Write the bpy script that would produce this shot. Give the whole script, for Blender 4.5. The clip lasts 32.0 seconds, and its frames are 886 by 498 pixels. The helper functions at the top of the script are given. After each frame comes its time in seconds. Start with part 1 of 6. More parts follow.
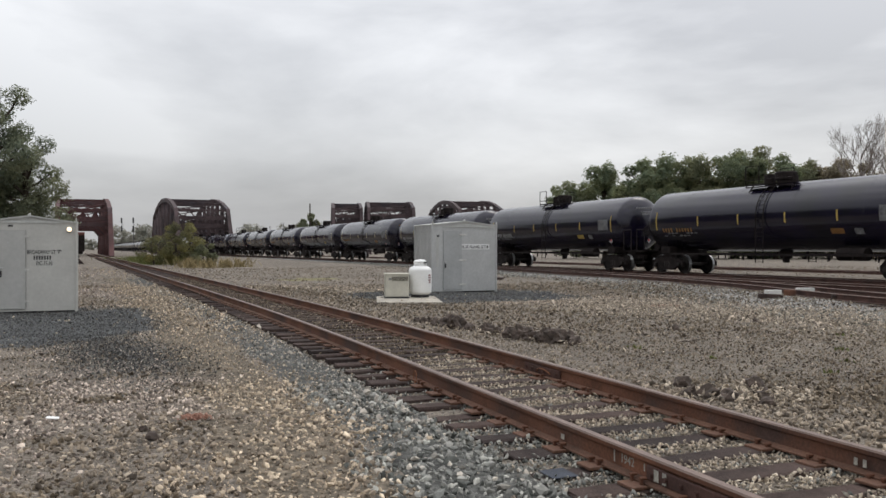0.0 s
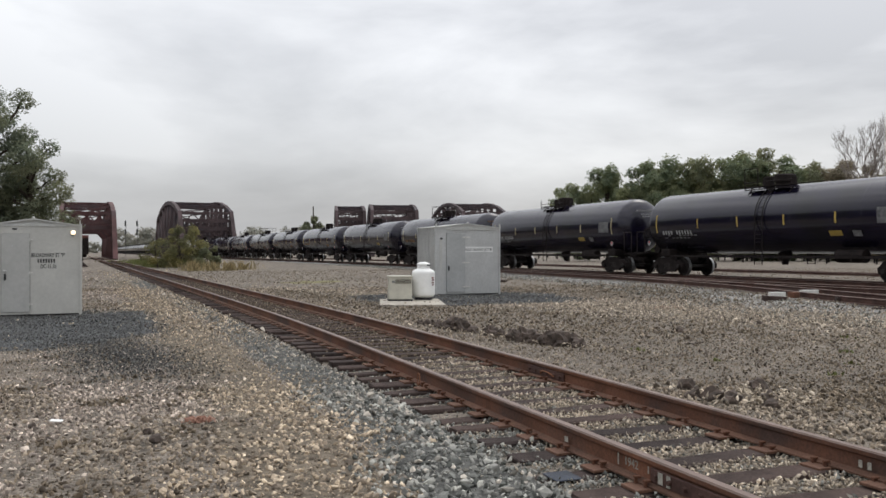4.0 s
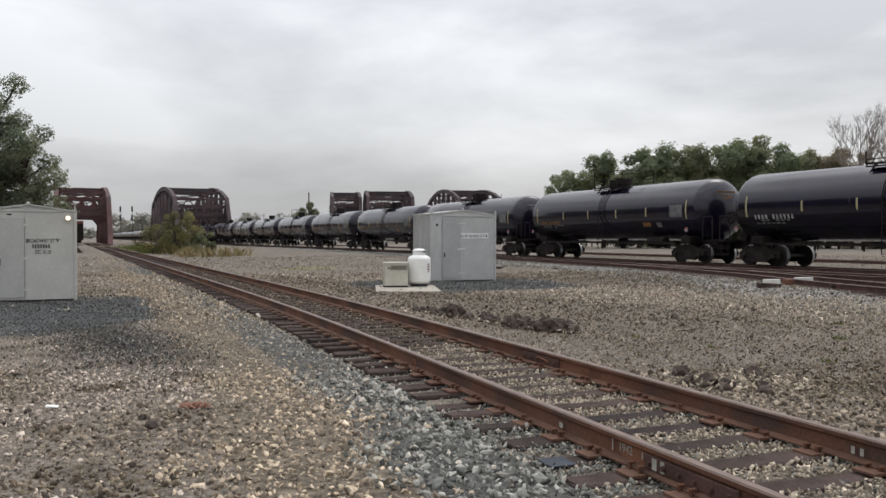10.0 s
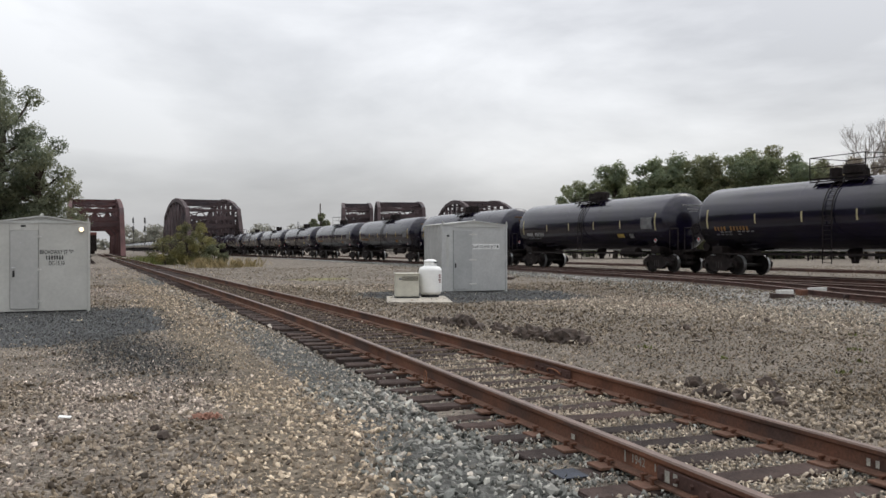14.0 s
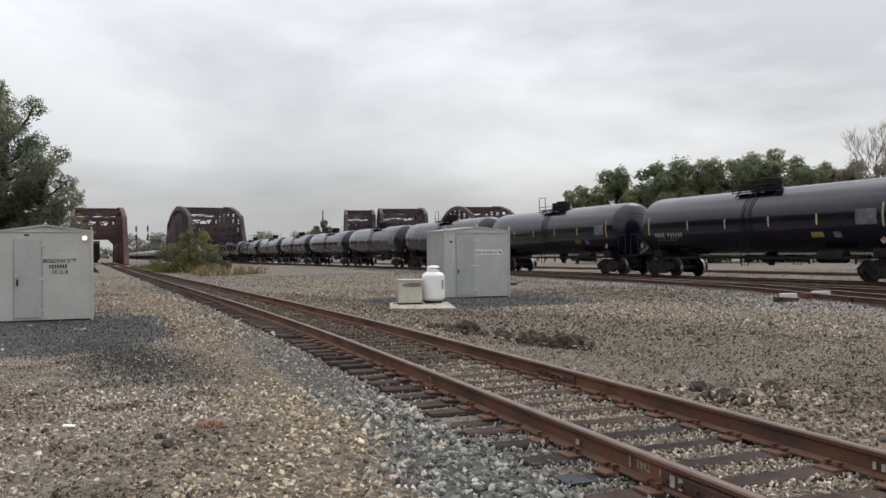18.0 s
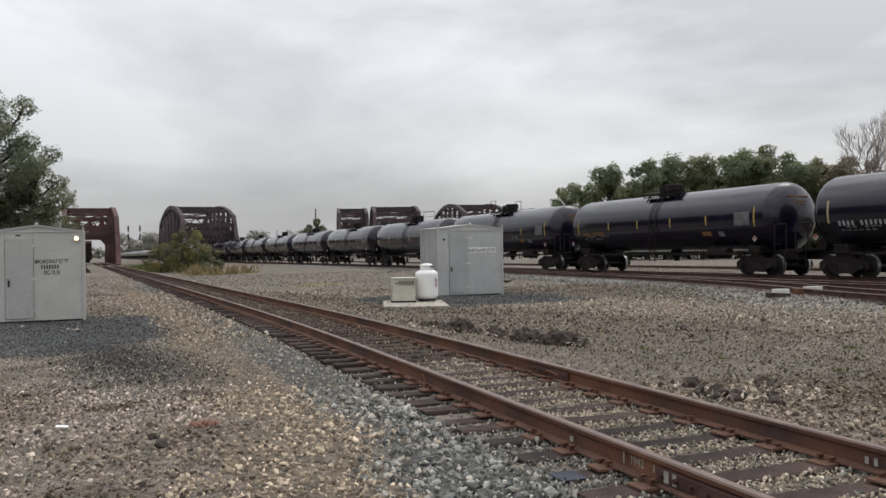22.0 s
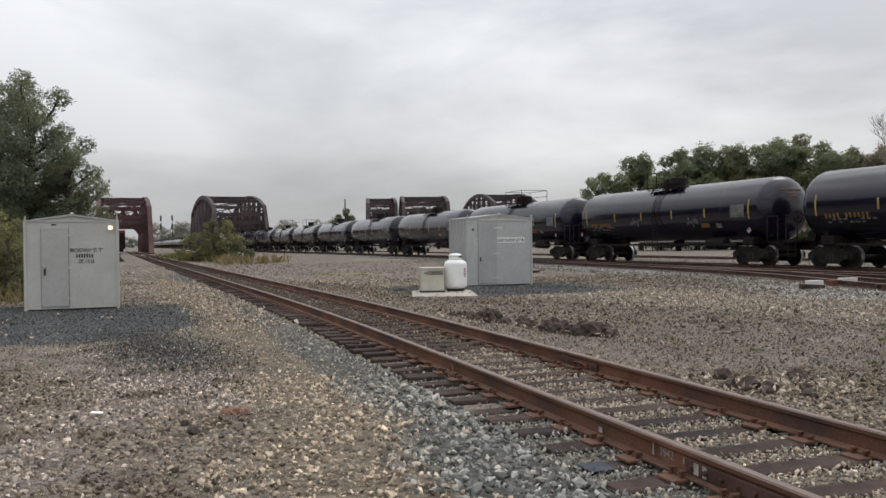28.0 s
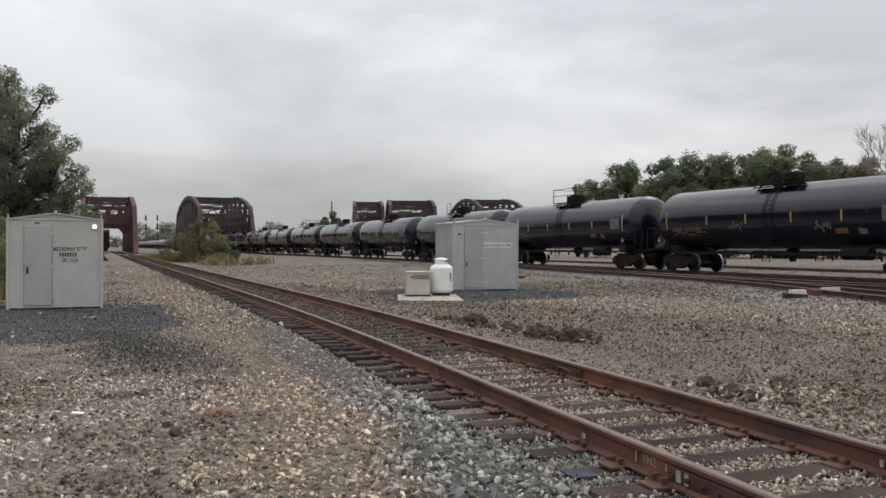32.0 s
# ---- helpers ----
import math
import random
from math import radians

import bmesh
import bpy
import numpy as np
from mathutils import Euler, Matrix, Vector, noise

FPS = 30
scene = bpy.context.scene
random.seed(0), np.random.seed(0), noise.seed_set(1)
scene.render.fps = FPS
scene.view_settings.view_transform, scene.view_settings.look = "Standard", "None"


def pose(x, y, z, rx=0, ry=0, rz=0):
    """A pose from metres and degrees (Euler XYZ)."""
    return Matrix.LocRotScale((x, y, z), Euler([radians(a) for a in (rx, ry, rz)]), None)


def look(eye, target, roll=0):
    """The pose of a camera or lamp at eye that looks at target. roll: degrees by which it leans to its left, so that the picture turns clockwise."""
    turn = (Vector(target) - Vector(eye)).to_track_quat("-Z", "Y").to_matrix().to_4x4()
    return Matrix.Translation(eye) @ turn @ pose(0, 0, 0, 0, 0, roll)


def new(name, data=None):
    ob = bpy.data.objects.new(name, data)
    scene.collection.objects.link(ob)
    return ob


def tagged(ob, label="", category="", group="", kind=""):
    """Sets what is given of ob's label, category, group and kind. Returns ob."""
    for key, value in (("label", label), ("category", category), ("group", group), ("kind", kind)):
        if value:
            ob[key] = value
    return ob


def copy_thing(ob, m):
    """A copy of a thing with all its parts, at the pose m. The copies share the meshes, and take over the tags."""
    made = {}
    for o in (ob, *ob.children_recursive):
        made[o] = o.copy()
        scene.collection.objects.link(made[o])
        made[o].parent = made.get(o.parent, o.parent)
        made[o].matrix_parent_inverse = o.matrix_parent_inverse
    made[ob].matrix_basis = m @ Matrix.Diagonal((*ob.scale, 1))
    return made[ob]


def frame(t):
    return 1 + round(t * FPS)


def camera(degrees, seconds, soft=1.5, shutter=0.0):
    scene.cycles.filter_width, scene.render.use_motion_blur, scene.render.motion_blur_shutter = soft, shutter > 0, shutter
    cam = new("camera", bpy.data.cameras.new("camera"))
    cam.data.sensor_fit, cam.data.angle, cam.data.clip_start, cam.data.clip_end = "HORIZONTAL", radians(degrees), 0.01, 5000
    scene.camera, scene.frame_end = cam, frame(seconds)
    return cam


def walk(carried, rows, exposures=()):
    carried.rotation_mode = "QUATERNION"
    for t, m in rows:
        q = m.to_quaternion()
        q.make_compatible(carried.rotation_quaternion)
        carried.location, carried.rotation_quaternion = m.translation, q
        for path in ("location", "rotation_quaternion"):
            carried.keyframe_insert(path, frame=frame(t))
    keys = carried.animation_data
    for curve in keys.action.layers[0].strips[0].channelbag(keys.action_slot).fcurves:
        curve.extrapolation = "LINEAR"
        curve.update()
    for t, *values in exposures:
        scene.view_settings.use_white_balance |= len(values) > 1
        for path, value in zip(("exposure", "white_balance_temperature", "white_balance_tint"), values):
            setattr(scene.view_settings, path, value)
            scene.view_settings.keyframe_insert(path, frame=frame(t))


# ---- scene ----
# ---- camera ----
EYE = 1.6
PATH = [
    (0, 89.961, -0.000, 0.000), (0.5, 90.084, 0.007, 0.046), (1, 90.104, 0.026, 0.234), (1.5, 90.220, 0.214, 0.502),
    (2, 90.257, 0.145, 0.738), (2.5, 90.099, 0.048, 0.676), (3, 90.082, 0.033, 0.526), (3.5, 90.153, 0.095, 0.419),
    (5.5, 90.032, -0.121, -0.369), (6, 90.026, -0.095, -0.361), (6.5, 89.795, -0.008, -0.170), (7, 89.896, 0.044, -0.089),
    (7.5, 89.633, -0.077, -0.086), (8, 89.262, -0.182, -0.004), (8.5, 89.069, -0.112, -0.073), (9, 89.071, -0.219, -0.293),
    (9.5, 89.115, -0.222, -0.255), (10, 89.212, -0.060, -0.067), (10.5, 89.449, 0.207, 0.770), (11, 89.762, 0.303, 1.031),
    (11.5, 89.704, 0.269, 1.175), (12, 89.699, 0.148, 0.950), (12.5, 89.586, 0.128, 0.785), (13, 89.728, 0.059, 0.715),
    (13.5, 89.871, -0.037, 0.670), (14, 89.947, 0.027, 0.695), (14.5, 89.912, 0.191, 0.840), (16.5, 89.750, 0.256, 0.799),
    (17, 89.855, 0.367, 0.856), (17.5, 90.025, 0.418, 0.868), (18, 90.360, 0.457, 0.884), (18.5, 90.365, 0.468, 0.874),
    (19, 90.413, 0.437, 0.780), (19.5, 90.658, 0.640, 0.857), (20, 90.137, 0.804, 0.797), (20.5, 90.003, 0.735, 0.610),
    (21, 89.848, 0.671, 0.536), (21.5, 89.996, 0.670, 0.437), (22, 90.212, 0.816, 0.416), (22.5, 90.403, 0.809, 0.478),
    (23, 90.598, 0.665, 0.529), (23.5, 90.820, 0.556, 0.559), (24, 90.569, 0.410, 0.470), (24.5, 90.245, 0.391, 0.551),
    (25, 89.897, 0.345, 0.677), (25.5, 89.741, 0.314, 0.663), (27.5, 89.653, 0.707, 2.264), (28, 89.550, 0.678, 2.396),
    (28.5, 89.309, 0.747, 2.144), (29, 89.085, 0.869, 1.820), (29.5, 89.030, 0.761, 1.722), (30, 89.117, 0.511, 1.689),
    (30.5, 89.403, 0.248, 1.724), (31, 89.681, 0.095, 1.722), (31.5, 89.762, -0.035, 1.592), (32, 89.839, -0.176, 1.458),
]
cam = camera(55.82, 32.0, 1.55)
walk(cam, [(t, pose(0, 0, EYE, rx, ry, rz)) for t, rx, ry, rz in PATH],
     exposures=[(0, 0.03), (3, 0.07), (6, 0.13), (8, 0.09), (12, 0.09), (14, 0.11), (17, 0.09), (20, 0.04), (23, -0.02), (25, -0.01), (28, 0.02), (32, -0.02)])

# ---- world and light: a closed overcast sky, the sun only a soft brightening behind it ----
SUN_ELEV, SUN_TURN = radians(56), radians(42)
world = bpy.data.worlds.new("overcast_sky")
scene.world = world
world.use_nodes = True
wt = world.node_tree
wt.nodes.clear()


def wnode(kind, **sets):
    nd = wt.nodes.new(kind)
    for k, v in sets.items():
        nd.inputs[k].default_value = v
    return nd


w_out = wnode("ShaderNodeOutputWorld")
w_sky = wnode("ShaderNodeTexSky")
w_sky.sky_type, w_sky.sun_disc = "NISHITA", False
w_sky.sun_elevation, w_sky.sun_rotation = SUN_ELEV, SUN_TURN
w_sky.air_density, w_sky.dust_density = 1.0, 4.0
w_co = wnode("ShaderNodeTexCoord")
w_map = wnode("ShaderNodeMapping", Scale=(1.0, 1.0, 3.2), Location=(0.35, 0.1, 0.0))
w_n1 = wnode("ShaderNodeTexNoise", Scale=1.7, Detail=7.0, Roughness=0.52, Distortion=0.25)
w_r1 = wnode("ShaderNodeValToRGB")
w_r1.color_ramp.elements[0].position, w_r1.color_ramp.elements[0].color = 0.37, (0.455, 0.463, 0.482, 1)
w_r1.color_ramp.elements[1].position, w_r1.color_ramp.elements[1].color = 0.64, (0.868, 0.876, 0.892, 1)
w_bg1 = wnode("ShaderNodeBackground", Strength=0.02)
w_bg2 = wnode("ShaderNodeBackground", Strength=1.0)
w_add = wnode("ShaderNodeAddShader")
wt.links.new(w_co.outputs["Generated"], w_map.inputs["Vector"])
wt.links.new(w_map.outputs["Vector"], w_n1.inputs["Vector"])
wt.links.new(w_n1.outputs["Fac"], w_r1.inputs["Fac"])
w_sep = wnode("ShaderNodeSeparateXYZ")
w_lift = wnode("ShaderNodeMapRange")
w_lift.inputs["From Min"].default_value, w_lift.inputs["From Max"].default_value = 0.08, 1.0
w_lift.inputs["To Min"].default_value, w_lift.inputs["To Max"].default_value = 0.735, 1.9
w_mul = wnode("ShaderNodeVectorMath")
w_mul.operation = "SCALE"
wt.links.new(w_co.outputs["Generated"], w_sep.inputs[0])
wt.links.new(w_sep.outputs["Z"], w_lift.inputs["Value"])
w_sun = wnode("ShaderNodeVectorMath")
w_sun.operation = "DOT_PRODUCT"
w_sun.inputs[1].default_value = (math.sin(SUN_TURN) * math.cos(SUN_ELEV), math.cos(SUN_TURN) * math.cos(SUN_ELEV), math.sin(SUN_ELEV))
w_glow = wnode("ShaderNodeMapRange")
w_glow.inputs["From Min"].default_value, w_glow.inputs["From Max"].default_value = 0.0, 1.0
w_glow.inputs["To Min"].default_value, w_glow.inputs["To Max"].default_value = 0.80, 1.36
w_mul2 = wnode("ShaderNodeVectorMath")
w_mul2.operation = "SCALE"
wt.links.new(w_co.outputs["Generated"], w_sun.inputs[0])
wt.links.new(w_sun.outputs["Value"], w_glow.inputs["Value"])
wt.links.new(w_r1.outputs["Color"], w_mul2.inputs[0])
wt.links.new(w_glow.outputs[0], w_mul2.inputs["Scale"])
wt.links.new(w_mul2.outputs[0], w_mul.inputs[0])
wt.links.new(w_lift.outputs[0], w_mul.inputs["Scale"])
wt.links.new(w_mul.outputs[0], w_bg2.inputs["Color"])
wt.links.new(w_sky.outputs["Color"], w_bg1.inputs["Color"])
wt.links.new(w_bg1.outputs["Background"], w_add.inputs[0])
wt.links.new(w_bg2.outputs["Background"], w_add.inputs[1])
wt.links.new(w_add.outputs[0], w_out.inputs["Surface"])

sun_data = bpy.data.lights.new("sun", "SUN")
sun_data.energy, sun_data.angle, sun_data.color = 0.55, radians(25), (1.0, 0.965, 0.92)
sun = new("sun", sun_data)
sun_way = Vector((math.sin(SUN_TURN) * math.cos(SUN_ELEV), math.cos(SUN_TURN) * math.cos(SUN_ELEV), math.sin(SUN_ELEV)))
sun.matrix_world = look(sun_way * 100, (0, 0, 0))

# ---- materials ----


def material(name, base, rough=0.8, metal=0.0, spec=0.5, vary=(0.75, 1.2), scale=3.0, fine=40.0, bump=0.3, bump_size=0.01, vary_fine=None,
             second=None, second_scale=1.2, second_at=(0.5, 0.62), island=None, objects=None, coat=0.0, leafy=0.0):
    """base colour with coarse and fine variation, an optional second colour in patches, and a fine relief."""
    m = bpy.data.materials.new(name)
    m.use_nodes = True
    t = m.node_tree
    t.nodes.clear()

    def nd(kind, **sets):
        n = t.nodes.new(kind)
        for k, v in sets.items():
            n.inputs[k].default_value = v
        return n

    out = nd("ShaderNodeOutputMaterial")
    p = nd("ShaderNodeBsdfPrincipled", Roughness=rough, Metallic=metal)
    p.inputs["Specular IOR Level"].default_value = spec
    p.inputs["Coat Weight"].default_value = coat
    co = nd("ShaderNodeTexCoord")
    n1 = nd("ShaderNodeTexNoise", Scale=scale, Detail=5.0, Roughness=0.6)
    n2 = nd("ShaderNodeTexNoise", Scale=fine, Detail=3.0, Roughness=0.65)
    for n in (n1, n2):
        t.links.new(co.outputs["Object"], n.inputs["Vector"])
    col = nd("ShaderNodeRGB")
    col.outputs[0].default_value = (*base, 1)
    now = col.outputs[0]
    if second:
        n3 = nd("ShaderNodeTexNoise", Scale=second_scale, Detail=6.0, Roughness=0.62)
        t.links.new(co.outputs["Object"], n3.inputs["Vector"])
        mr = nd("ShaderNodeMapRange")
        mr.inputs["From Min"].default_value, mr.inputs["From Max"].default_value = second_at
        t.links.new(n3.outputs["Fac"], mr.inputs["Value"])
        mx = t.nodes.new("ShaderNodeMix")
        mx.data_type = "RGBA"
        mx.inputs[7].default_value = (*second, 1)
        t.links.new(mr.outputs[0], mx.inputs[0])
        t.links.new(now, mx.inputs[6])
        now = mx.outputs[2]
    if island or objects:
        rnd = nd("ShaderNodeNewGeometry").outputs["Random Per Island"] if island else nd("ShaderNodeObjectInfo").outputs["Random"]
        ramp = nd("ShaderNodeValToRGB")
        colours = island or objects
        while len(ramp.color_ramp.elements) < len(colours):
            ramp.color_ramp.elements.new(0.5)
        for i, c in enumerate(colours):
            ramp.color_ramp.elements[i].position = i / max(1, len(colours) - 1)
            ramp.color_ramp.elements[i].color = (*c, 1)
        t.links.new(rnd, ramp.inputs["Fac"])
        mx = t.nodes.new("ShaderNodeMix")
        mx.data_type, mx.blend_type = "RGBA", "MULTIPLY"
        mx.inputs[0].default_value = 1.0
        t.links.new(now, mx.inputs[6])
        t.links.new(ramp.outputs["Color"], mx.inputs[7])
        now = mx.outputs[2]
    mr1, mr2 = nd("ShaderNodeMapRange"), nd("ShaderNodeMapRange")
    for mr, n, lo, hi in ((mr1, n1, *vary), (mr2, n2, *(vary_fine or (1 + (vary[0] - 1) * 0.6, 1 + (vary[1] - 1) * 0.6)))):
        mr.inputs["From Min"].default_value, mr.inputs["From Max"].default_value = 0.3, 0.7
        mr.inputs["To Min"].default_value, mr.inputs["To Max"].default_value = lo, hi
        t.links.new(n.outputs["Fac"], mr.inputs["Value"])
    mul = nd("ShaderNodeMath")
    mul.operation = "MULTIPLY"
    t.links.new(mr1.outputs[0], mul.inputs[0])
    t.links.new(mr2.outputs[0], mul.inputs[1])
    sc = nd("ShaderNodeVectorMath")
    sc.operation = "SCALE"
    t.links.new(now, sc.inputs[0])
    t.links.new(mul.outputs[0], sc.inputs["Scale"])
    t.links.new(sc.outputs[0], p.inputs["Base Color"])
    if bump:
        b = nd("ShaderNodeBump", Strength=bump, Distance=bump_size)
        t.links.new(n2.outputs["Fac"], b.inputs["Height"])
        t.links.new(b.outputs[0], p.inputs["Normal"])
    if leafy:
        tl = nd("ShaderNodeBsdfTranslucent")
        t.links.new(sc.outputs[0], tl.inputs["Color"])
        ms = nd("ShaderNodeMixShader", Fac=leafy)
        t.links.new(p.outputs[0], ms.inputs[1])
        t.links.new(tl.outputs[0], ms.inputs[2])
        t.links.new(ms.outputs[0], out.inputs["Surface"])
    else:
        t.links.new(p.outputs[0], out.inputs["Surface"])
    return m


def glow(name, colour, strength):
    m = bpy.data.materials.new(name)
    m.use_nodes = True
    p = m.node_tree.nodes["Principled BSDF"]
    p.inputs["Base Color"].default_value = (*colour, 1)
    p.inputs["Emission Color"].default_value = (*colour, 1)
    p.inputs["Emission Strength"].default_value = strength
    return m


STONE_TINTS = [(0.30, 0.29, 0.29), (0.58, 0.55, 0.53), (0.85, 0.82, 0.79), (1.05, 1.0, 0.94), (1.28, 1.22, 1.13), (1.7, 1.64, 1.55), (2.3, 2.25, 2.15)]
BALLAST_TINTS = [(0.2, 0.21, 0.2), (0.48, 0.49, 0.47), (0.78, 0.79, 0.77), (1.0, 0.98, 0.95), (1.3, 1.27, 1.22), (2.0, 1.96, 1.86)]
M = {}
M["gravel"] = material("gravel_ground", (0.14, 0.121, 0.101), 0.95, spec=0.2, vary=(0.65, 1.35), scale=1.9, fine=22, vary_fine=(0.4, 1.9), bump=1.0, bump_size=0.045,
                       second=(0.178, 0.154, 0.126), second_scale=0.16, second_at=(0.42, 0.66))
M["dark_gravel"] = material("dark_gravel", (0.078, 0.081, 0.082), 0.95, spec=0.2, vary=(0.55, 1.4), scale=1.4, fine=34, bump=0.8, bump_size=0.02)
M["stone_brown"] = material("stones_brown_grey", (0.39, 0.342, 0.305), 0.9, spec=0.25, fine=60, scale=8, bump=0.4, bump_size=0.004, island=STONE_TINTS)
M["stone_tan"] = material("stones_tan", (0.375, 0.318, 0.25), 0.9, spec=0.25, fine=60, scale=8, bump=0.4, bump_size=0.004, island=STONE_TINTS)
M["stone_blue"] = material("stones_blue_grey", (0.275, 0.276, 0.26), 0.88, spec=0.3, fine=60, scale=8, bump=0.4, bump_size=0.004, island=BALLAST_TINTS)
M["stone_umber"] = material("stones_umber", (0.25, 0.215, 0.175), 0.9, spec=0.25, fine=60, scale=8, bump=0.4, bump_size=0.004, island=STONE_TINTS)
M["stone_shoulder"] = material("stones_shoulder_grey", (0.385, 0.355, 0.318), 0.9, spec=0.25, fine=60, scale=8, bump=0.4, bump_size=0.004, island=BALLAST_TINTS)
M["stone_loam"] = material("stones_loam_brown", (0.192, 0.163, 0.128), 0.92, spec=0.2, fine=60, scale=8, bump=0.4, bump_size=0.004, island=STONE_TINTS)
M["stone_pale"] = material("stones_pale", (0.345, 0.305, 0.255), 0.9, spec=0.25, fine=60, scale=8, bump=0.4, bump_size=0.004, island=STONE_TINTS)
M["stone_dirt"] = material("stones_dirt_coated", (0.15, 0.125, 0.096), 0.95, spec=0.15, fine=60, scale=8, bump=0.4, bump_size=0.004, island=STONE_TINTS)
M["stone_crib"] = material("stones_cream", (0.37, 0.328, 0.272), 0.9, spec=0.25, fine=60, scale=8, bump=0.4, bump_size=0.004, island=STONE_TINTS)
M["stone_dark"] = material("stones_dark", (0.094, 0.097, 0.098), 0.9, spec=0.25, fine=60, scale=8, bump=0.3, bump_size=0.004, island=STONE_TINTS)
M["far_ballast"] = material("far_ballast_bed", (0.22, 0.215, 0.204), 0.95, spec=0.2, vary=(0.7, 1.3), scale=1.4, fine=14, vary_fine=(0.45, 1.7), bump=1.0, bump_size=0.05)
M["oily_ballast"] = material("oily_track_ballast", (0.062, 0.054, 0.049), 0.95, spec=0.15, vary=(0.6, 1.5), scale=0.9, fine=14, vary_fine=(0.5, 1.6), bump=1.0, bump_size=0.05,
                             second=(0.115, 0.102, 0.09), second_scale=0.35, second_at=(0.5, 0.7))
# next two beds are darker than their stones: the gaps' shade is in the colour
M["grey_ballast"] = material("grey_ballast_bed", (0.075, 0.075, 0.07), 0.95, spec=0.2, vary=(0.7, 1.3), scale=1.4, fine=10, vary_fine=(0.35, 1.8), bump=1.0, bump_size=0.06)
M["tan_gravel"] = material("tan_gravel_bed", (0.12, 0.1, 0.076), 0.95, spec=0.2, vary=(0.7, 1.3), scale=1.6, fine=11, vary_fine=(0.35, 1.8), bump=1.0, bump_size=0.05)
M["mossy"] = material("mossy_gravel", (0.175, 0.16, 0.08), 0.95, spec=0.2, vary=(0.6, 1.4), scale=1.6, fine=9, vary_fine=(0.4, 1.7), bump=0.9, bump_size=0.05)
M["earth"] = material("dark_clods", (0.066, 0.05, 0.041), 0.95, vary=(0.45, 1.8), fine=24, scale=5, bump=0.4, bump_size=0.012)
M["tie"] = material("weathered_tie_wood", (0.045, 0.035, 0.032), 0.95, spec=0.2, vary=(0.55, 1.6), scale=3, fine=55, bump=0.8, bump_size=0.01,
                    objects=[(0.7, 0.7, 0.72), (1.0, 0.94, 0.92), (1.3, 1.18, 1.12)])
M["rust"] = material("rusted_rail_steel", (0.16, 0.068, 0.038), 0.85, 0.1, vary=(0.55, 1.5), scale=2.2, fine=45, bump=0.4, bump_size=0.003,
                     second=(0.055, 0.032, 0.025), second_scale=1.1, second_at=(0.44, 0.62))
M["rust_dark"] = material("dark_rusted_steel", (0.075, 0.038, 0.03), 0.85, 0.1, vary=(0.55, 1.5), scale=2.2, fine=45, bump=0.4, bump_size=0.003)
M["rust_foot"] = material("rusted_rail_foot", (0.13, 0.066, 0.042), 0.9, vary=(0.55, 1.45), scale=2.6, fine=50, bump=0.4, bump_size=0.003)
M["rust_bright"] = material("orange_rust", (0.21, 0.085, 0.04), 0.9, vary=(0.6, 1.4), fine=70, bump=0.4, bump_size=0.003)
M["railhead"] = material("worn_rail_head", (0.165, 0.112, 0.09), 0.5, 0.3, vary=(0.7, 1.25), scale=4, fine=80, bump=0.1, bump_size=0.002)
M["galv"] = material("galvanised_sheet", (0.54, 0.545, 0.535), 0.4, 0.35, vary=(0.88, 1.08), scale=1.5, fine=12, bump=0.05, bump_size=0.002)
M["galv_warm"] = material("pale_painted_sheet", (0.55, 0.54, 0.50), 0.55, 0.1, vary=(0.88, 1.06), scale=1.3, fine=12, bump=0.05, bump_size=0.002)
M["galv_door"] = material("galvanised_door", (0.46, 0.47, 0.465), 0.4, 0.35, vary=(0.88, 1.08), scale=1.6, fine=14, bump=0.05, bump_size=0.002)
M["door_warm"] = material("pale_painted_door", (0.47, 0.465, 0.44), 0.55, 0.1, vary=(0.88, 1.06), scale=1.3, fine=12, bump=0.05, bump_size=0.002)
M["galv_roof"] = material("pale_sheet_roof", (0.56, 0.56, 0.53), 0.55, 0.1, vary=(0.85, 1.08), scale=1.2, fine=14, bump=0.05, bump_size=0.002)
M["hinge"] = material("pale_hinge_paint", (0.72, 0.71, 0.67), 0.5, vary=(0.8, 1.05), fine=30, bump=0.0)
M["decal"] = material("worn_maroon_decal", (0.33, 0.19, 0.18), 0.7, vary=(0.6, 1.3), fine=60, bump=0.0)
M["vent"] = material("olive_vent_mesh", (0.115, 0.105, 0.08), 0.7, vary=(0.8, 1.2), fine=40, bump=0.2, bump_size=0.003)
M["dark_metal"] = material("dark_metal", (0.03, 0.03, 0.032), 0.6, 0.3, fine=50, bump=0.2, bump_size=0.002)
M["chrome"] = material("bright_metal", (0.6, 0.6, 0.6), 0.3, 0.9, fine=50, bump=0.0)
M["white_paint"] = material("white_enamel", (0.88, 0.88, 0.86), 0.4, vary=(0.93, 1.03), scale=3, fine=20, bump=0.03, bump_size=0.002,
                            second=(0.72, 0.7, 0.65), second_scale=2.2, second_at=(0.6, 0.8))
M["cabinet"] = material("cream_cabinet", (0.55, 0.53, 0.45), 0.6, vary=(0.85, 1.08), scale=3, fine=20, bump=0.05, bump_size=0.002)
M["concrete"] = material("pale_concrete", (0.42, 0.385, 0.325), 0.95, vary=(0.65, 1.2), scale=2, fine=35, bump=0.4, bump_size=0.006)
M["ink"] = material("black_lettering", (0.015, 0.015, 0.016), 0.7, bump=0.0)
M["tank_black"] = material("black_tank_paint", (0.0075, 0.006, 0.0165), 0.15, spec=0.54, vary=(0.7, 1.5), scale=0.6, fine=9, bump=0.03, bump_size=0.004,
                           second=(0.006, 0.0058, 0.009), second_scale=0.5)
